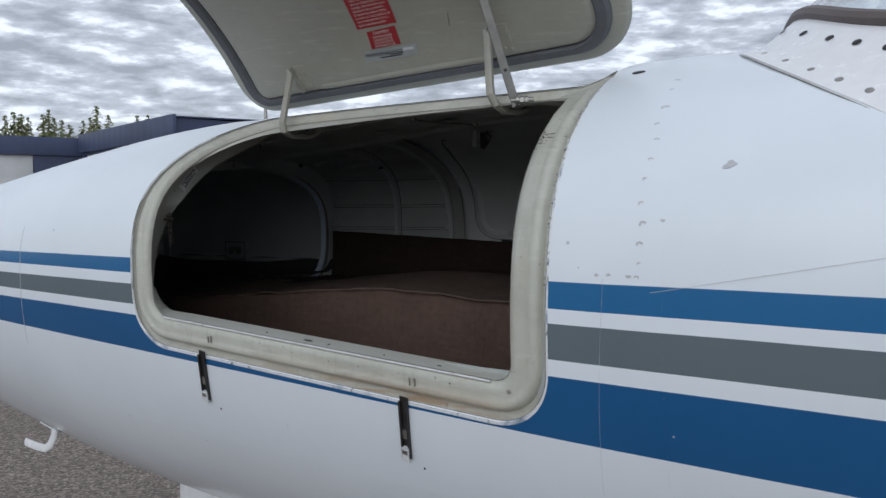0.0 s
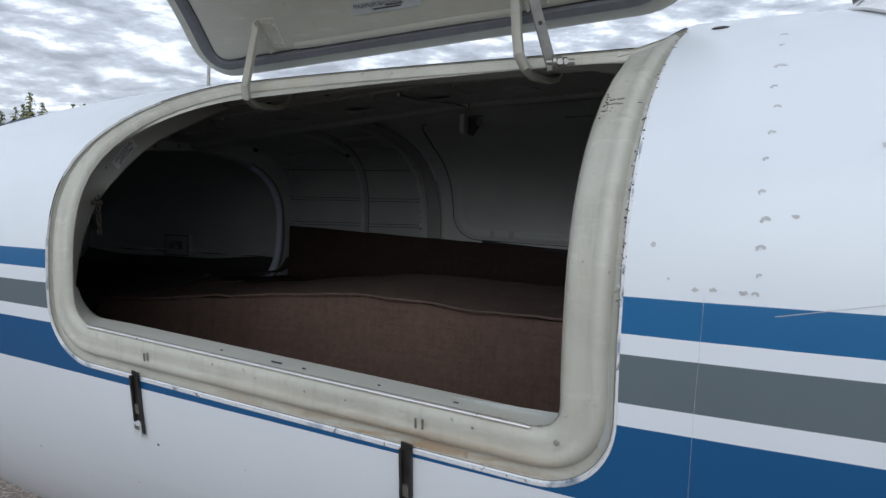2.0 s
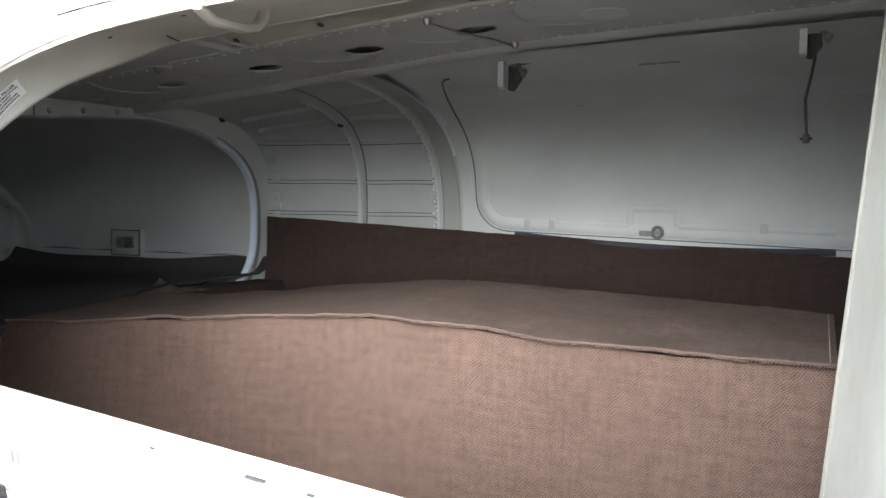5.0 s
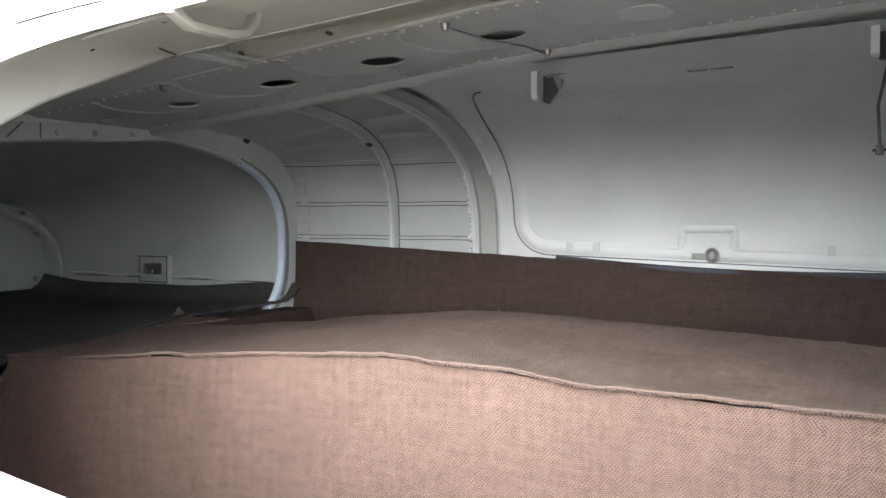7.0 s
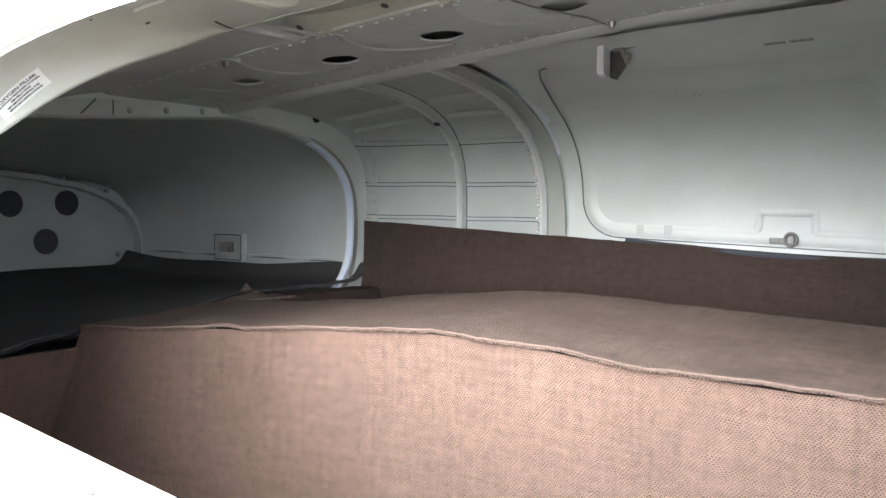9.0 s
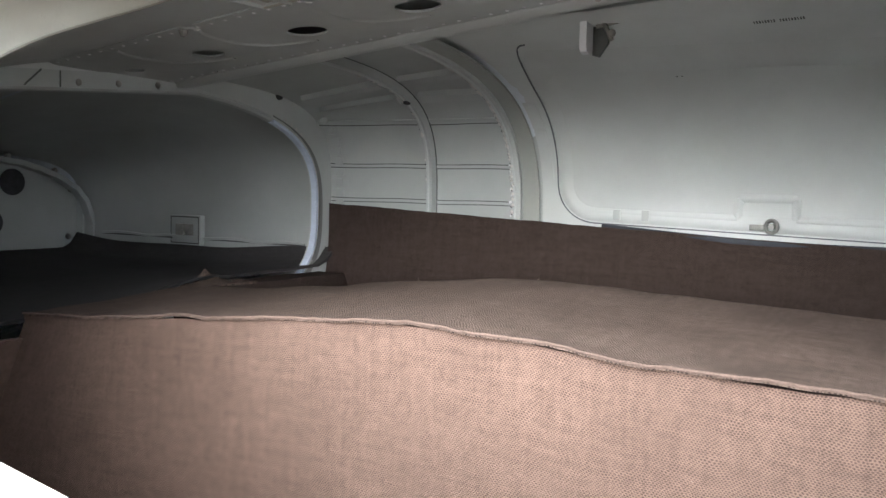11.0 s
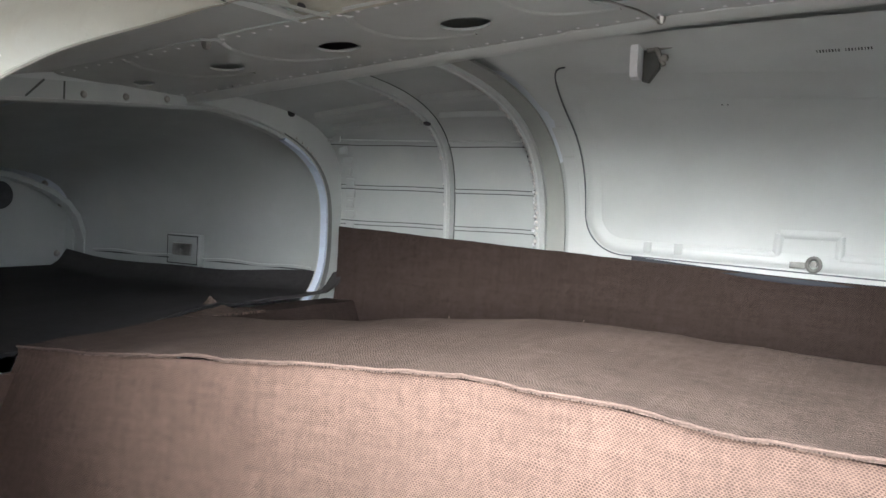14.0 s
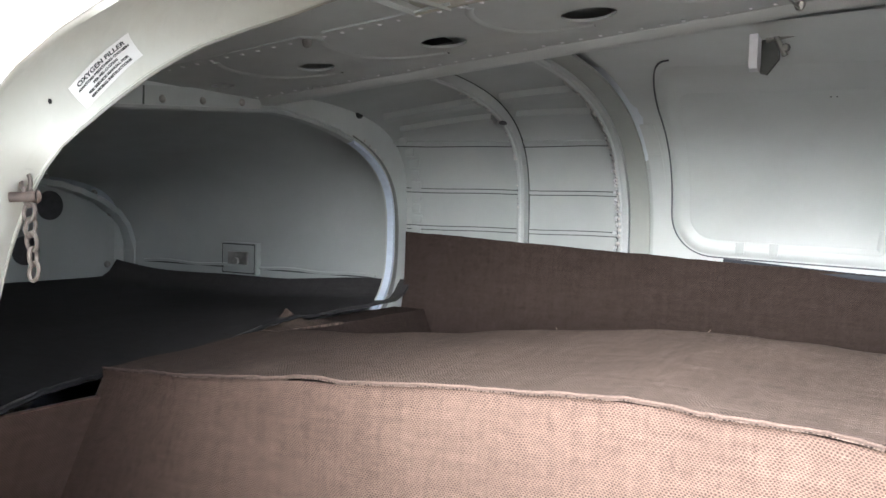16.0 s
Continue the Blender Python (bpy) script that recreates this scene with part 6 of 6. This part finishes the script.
def windscreen():
    ss = lin(0, 2, 60)
    bm = bmesh.new()
    rows = [FAIR_LOW, lambda s: FAIR_LOW(s) + Vector((0, 0, .004)), FAIR_FOLD, SCREEN_FOOT]
    def f(s, k):
        i = min(int(k), 2)
        t = k - i
        return rows[i](s).lerp(rows[i + 1](s), t)
    grid(f, ss, [0, 1, 1.3, 1.6, 1.9, 2, 2.1, 2.4, 2.7, 3], bm)
    fr = part("windscreen_fairing", bm, WHITE, plane, "white screwed fairing at the foot of the windscreen")
    bm = bmesh.new()
    sweep(bm, [FAIR_LOW(s) + Vector((-.002, 0, .001)) for s in ss], circle(.0007, 6), (0, 0, 1))
    part("fairing_joint", bm, DULL, fr)
    for s in lin(.18, .98, 9) + [1.1, 1.3, 1.5, 1.7]:
        for lo, hi, t in ((FAIR_LOW, FAIR_FOLD, .45), (FAIR_FOLD, SCREEN_FOOT, .52)):
            p = lo(s).lerp(hi(s), t)
            n = (lo(s + .01) - lo(s)).cross(hi(s) - lo(s)).normalized()
            if n.z < 0:
                n = -n
            bm = bmesh.new()
            dome(bm, p + n * .001, n, .0058, .25, 12)
            part("fairing_screw", bm, STEEL if t < .5 else DARK, fr)
    bm = bmesh.new()
    sweep(bm, [SCREEN_FOOT(s) + Vector((.006, 0, .006)) for s in ss], circle(.011, 8), (0, 0, 1))
    part("screen_seal", bm, plain("brown_grey_sealant", (.12, .10, .095), .6), fr, "dark sealant along the windscreen")
    bm = bmesh.new()
    def g(s, k):
        p = SCREEN_FOOT(s) + Vector((.01, 0, .012))
        m = 1 - abs(s - 1)
        return p + Vector((.46 * k + .08 * k * k, math.copysign(.10 * k, 1 - s) * (1 - m), (.40 * k - .07 * k * k) * (.75 + .25 * m)))
    grid(g, ss, lin(0, 1, 10), bm)
    solid(bm, .006)
    gl = part("windscreen", bm, GLASS, plane, "clear curved windscreen")
    gl.visible_shadow = False
    top = [g(s, 1) for s in ss]
    bm = bmesh.new()
    def roof(s, x):
        p = g(s, 1)
        k = (x - .5) / 3.0
        return Vector((p.x + (x - .5), YC + (p.y - YC) * (1 + .12 * min(1, k * 3)), p.z + .06 * min(1, k * 4) - .5 * max(0, k - .6)))
    grid(roof, ss, lin(.5, 4.5, 20), bm)
    part("cabin_roof", bm, WHITE, plane)
    for q, rng in ((0, (0.0,)), (1, (2.0,))):
        bm = bmesh.new()
        def wall(x, k):
            a = roof(rng[0], max(.5, x)) if x >= .5 else g(rng[0], max(0, (x - .2) / .3))
            b = hull(a.x, .25)
            y = b.y if q == 0 else 2 * YC - b.y
            return Vector((a.x, a.y + (y - a.y) * k, a.z + (b.z - .02 - a.z) * k))
        grid(wall, lin(.2, 4.5, 30), lin(0, 1, 8), bm)
        part("cabin_side", bm, WHITE, plane)


windscreen()


# ------------------------------------------------------------ marks on the skin
def skin_marks():
    # chipped filler over a row of fasteners
    rng = random.Random(3)
    for z in (1.676, 1.660, 1.632, 1.609, 1.588, 1.563, 1.539, 1.510, 1.486, 1.462, 1.439, 1.423):
        x = -.287 + rng.uniform(-.004, .004)
        p, n = side(x, z)
        bm = bmesh.new()
        k = rng.uniform(.7, 1.25)
        m = Matrix.Translation(p - n * .0004) @ (-n).to_track_quat("Z", "Y").to_matrix().to_4x4()
        turn, r = rng.uniform(-1.1, 1.1), .0040 * k * rng.uniform(.75, 1.2)
        arc = [turn + 3.5 * (i / 9 - .5) + math.pi / 2 for i in range(10)]
        ring = [(r * math.cos(t) * (1 + .18 * rng.uniform(-1, 1)), r * .85 * math.sin(t)) for t in arc]
        ring += [(r * .52 * math.cos(t), r * (.42 * math.sin(t) - .12) * (1 + .3 * rng.uniform(-1, 1))) for t in arc[::-1]]
        vs = [bm.verts.new(m @ Vector((x, y, 0))) for x, y in ring]
        for i in range(9):
            bm.faces.new((vs[i], vs[i + 1], vs[18 - i], vs[19 - i]))
        solid(bm, .0003)
        part("filler_chip", bm, CHIP, plane, "grey chip in the paint")
    for x, z, r in ((-.191, 1.555, .006), (-.196, 1.551, .0045), (-.262, 1.49, .003), (-.25, 1.235, .0016), (-.34, 1.424, .003), (-.325, 1.425, .003), (-.30, 1.424, .0035)):
        p, n = side(x, z)
        bm = bmesh.new()
        m = Matrix.Translation(p - n * .0004) @ (-n).to_track_quat("Z", "Y").to_matrix().to_4x4()
        vs = [bm.verts.new(m @ Vector((r * (1 + .4 * rng.uniform(-1, 1)) * math.cos(2 * math.pi * i / 14), r * .6 * (1 + .5 * rng.uniform(-1, 1)) * math.sin(2 * math.pi * i / 14), 0))) for i in range(14)]
        bm.faces.new(vs)
        solid(bm, .0003)
        part("paint_chip", bm, CHIP, plane, "grey chip in the paint")
    # panel joints
    def joint(pts, w, mat, name="panel_joint"):
        bm = bmesh.new()
        got = [side(x, z) for x, z in pts]
        sweep(bm, [g[0] for g in got], [(-w, -.0004), (w, -.0004), (w, .0005), (-w, .0005)], [-g[1] for g in got])
        part(name, bm, mat, plane)
    joint([(-.332 - .012 * (1.41 - z) / .2 if z < 1.41 else -.332, z) for z in lin(.95, 1.42, 14)], .00009, CHIP)
    joint([(-.274 + .24 * k, 1.406 + .047 * k) for k in lin(0, 1, 10)] + [(0.1, 1.475), (.4, 1.52)], .0003, CHIP)
    joint([(-1.655 - .012 * ((z - 1.40) / .15) ** 2 * (1 if z < 1.4 else -.3), z) for z in lin(1.215, 1.47, 14)], .0004, CHIP)
    # oval plug near the top
    p, n = side(-.361, 1.701)
    bm = bmesh.new()
    dome(bm, p, -n, .010, .15, 16)
    part("oval_plug", bm, DARK, plane, "small dark plug")


CHIP = plain("grey_filler", (.50, .51, .525), .7, amount=.25)
skin_marks()


# ------------------------------------------------------------ on the door frame
# the decal on the wide flange: its corner, and its run along and across
LABEL_U, LABEL_V, LABEL_S, LABEL_Q = .123, .70, (.052, -.06), (-.013, .215)


CHAIN_AT = Vector((-1.290, 1.188, 1.498))


def frame_details():
    def label(s, q, lift):
        return wide_flange(LABEL_U + LABEL_S[0] * s + LABEL_Q[0] * q, LABEL_V + LABEL_S[1] * s + LABEL_Q[1] * q, lift)
    bm = bmesh.new()
    grid(lambda s, q: label(s, q, .0012), lin(0, 1, 8), lin(0, 1, 5), bm)
    part("oxygen_label", bm, PAPER, plane, "white oxygen filler decal with black lettering")
    for k, (line, size) in enumerate((("OXYGEN FILLER", .0068), ("AVIATORS BREATHING OXYGEN", .0036), ("PER MIL-O-27210", .0036), ("SEE SERVICE MANUAL FOR", .0036), ("SERVICING INSTRUCTIONS", .0036))):
        cu = bpy.data.curves.new("lettering", "FONT")
        cu.body, cu.size, cu.align_x = line, size, "CENTER"
        cu.offset = .00022
        tmp = bpy.data.objects.new("lettering", cu)
        me = bpy.data.meshes.new_from_object(tmp)
        bpy.data.objects.remove(tmp)
        for vt in me.vertices:
            vt.co = label(.5 + vt.co.x / .062, .26 + .155 * k - vt.co.y / .030, .0018)
        me.materials.append(BLACK_INK)
        ob = new("lettering", me)
        ob.parent = plane
        ob.matrix_parent_inverse = plane.matrix_world.inverted()
    for u, v in ((.112, .67), (.235, .3)):
        p = wide_flange(u, v)
        bm = bmesh.new()
        dome(bm, p, wide_flange(u, v, .01) - p, .0017, .6, 10)
        part("frame_screw", bm, DARK, plane)
    # rivets, dried sealant and bits of locking wire high on the aft side
    rng = random.Random(8)
    for x, z in ((-.443, 1.625), (-.4515, 1.594), (-.449, 1.50), (-.446, 1.415)):
        p, n = side(x, z, .009)
        bm = bmesh.new()
        dome(bm, p, -n, .0022, .5, 8)
        part("frame_rivet", bm, CREAM, plane)
    bm = bmesh.new()
    for i in range(60):
        x, z = -.447 + rng.gauss(0, .0030), 1.604 + rng.gauss(0, .008)
        p, n = side(x, z, .0085)
        dome(bm, p, -n, rng.uniform(.0005, .0014), rng.uniform(.2, .7), 6)
    part("sealant_crumbs", bm, plain("dried_brown_sealant", (.10, .085, .065), .9, grain=300, amount=.5), plane, "brown crumbling sealant on the frame")
    for i in range(2):
        bm = bmesh.new()
        x, z = -.444 + rng.uniform(-.005, .005), 1.604 + rng.uniform(-.012, .010)
        pts = []
        for k in range(9):
            p, n = side(x + .0028 * k, z + .0016 * math.sin(k * .8 + i), .007)
            pts.append(p)
        sweep(bm, pts, circle(.00025, 5), n)
        part("wire_end", bm, STEEL, plane)
    # brown cracks in the paint across the jamb
    for i, (x0, x1, z0) in enumerate(((-.447, -.412, 1.605), (-.446, -.424, 1.611))):
        bm = bmesh.new()
        got = [side(x, z0 + .003 * noise.noise(Vector((x * 160, i * 3.7, 0))) + .0006 * rng.uniform(-1, 1), .0072) for x in lin(x0, x1, 16)]
        sweep(bm, [g[0] for g in got], circle(.00032, 5), got[0][1])
        part("paint_crack", bm, RUST, plane)
    # skin edge broken along the aft jamb: bare flecks and dark gaps
    edge = [p for p in rounded(DOORWAY, 0, step=8, run=60) if p.x > -.425 and 1.40 < p.y < 1.70]
    for name, material, low, n in (("edge_gap", GAP, .0009, 3), ("edge_fleck", CHIP, .0011, 4)):
        bm = bmesh.new()
        for p in edge:
            for j in range(n):
                if rng.random() < .35 + .5 * max(0, noise.noise(Vector((p.y * 30, 2.2, 0)))):
                    q, m = side(p.x + rng.uniform(-.003, .0025), p.y + rng.uniform(-.004, .004), -.0002)
                    dome(bm, q, -m, low * rng.uniform(.5, 1.7), .10, 6)
        tagged(part(name, bm, material, plane, "broken paint along the skin's edge"), kind="stuff")
    # turned-up tip of the aft jamb
    bm = bmesh.new()
    p, n = side(-.468, 1.680, .012)
    q, m = side(-.409, 1.699, .008)
    grid(lambda u, v: p.lerp(q, u) + Vector((-.002, 0, .016 * (1 - u) ** 2 * v)) + n * (.010 * v), lin(0, 1, 8), lin(0, 1, 4), bm)
    solid(bm, .0016)
    part("jamb_tip", bm, CREAM, plane, "turned-up tip of the aft frame jamb")
    # slots for the latch hooks, a dent, a drain hole and scuffs on the sill
    for x, z in ((-1.070, 1.279), (-1.063, 1.280), (-.636, 1.256), (-.627, 1.256)):
        bm = bmesh.new()
        p, n = side(x, z - .006, .0052)
        q, n = side(x + .001, z + .006, .0052)
        sweep(bm, [p, q], rect(.0022, .0010), -n)
        part("hook_slot", bm, STEEL, plane)
    for x, z, rr in ((-.471, 1.262, .0034), (-.94, 1.285, .0015), (-.79, 1.270, .0015), (-.73, 1.268, .0015), (-.565, 1.262, .0018)):
        p, n = side(x, z, .0052)
        bm = bmesh.new()
        dome(bm, p, -n, rr, .3, 10)
        part("drain_hole", bm, CHIP_DARK, plane)
    for x, w, r in ((-.862, .016, .0016), (-.812, .005, .0012), (-.70, .003, .0008), (-.60, .006, .0010), (-.95, .004, .0008)):
        bm = bmesh.new()
        pts = []
        for q in lin(x, x + w, 4):
            z = 1.2945 - .054 * (q + .852)
            pts.append(Vector((q, side(q, z, .019)[0].y + .016, z - .0006)))
        sweep(bm, pts, [(-r, 0), (r, 0), (r * .6, .0010), (-r * .6, .0010)], (0, -.2, 1))
        part("sill_scuff", bm, GAP, plane, "dark scuff on the sill")
    bm = bmesh.new()
    rng = random.Random(31)
    for z in lin(1.315, 1.375, 14):
        p, n = side(-.437 + rng.uniform(-.0006, .0006), z, .0068)
        dome(bm, p, -n, rng.uniform(.0004, .0010), .3, 6)
    part("jamb_scuff", bm, CHIP_DARK, plane, "worn dashes on the frame's jamb")
    # bolt and hanging safety chain
    top = CHAIN_AT
    bm = bmesh.new()
    rod(bm, top + Vector((-.006, -.010, -.013)), top + Vector((.004, 0, -.012)), .0030)
    dome(bm, top + Vector((.004, .0, -.012)), (.5, 1, 0), .0044, .7)
    bolt = part("chain_bolt", bm, RUST, plane, "rusty bolt")
    p = top + Vector((-.006, -.003, .014))
    for i in range(9):
        bm = bmesh.new()
        r = []
        turn = Matrix.Rotation(radians(80 * (i % 2) + 20 + 9 * math.sin(i * 2.1)), 3, "Z") @ Matrix.Rotation(radians(14 * math.sin(i * 1.7) + (35 if i == 0 else 0)), 3, "Y")
        for t in lin(0, 2 * math.pi, 14)[:-1]:
            r.append(p + turn @ Vector((.0033 * math.cos(t), 0, .0056 * math.sin(t))))
        sweep(bm, r, circle(.0013, 6), turn @ Vector((0, 1, 0)), closed=True)
        part("chain_link", bm, CHAIN_STEEL, bolt, "dull rusty chain link")
        p = p + Vector((.0016 if i < 3 else .0003, .0006, -.0088))


frame_details()
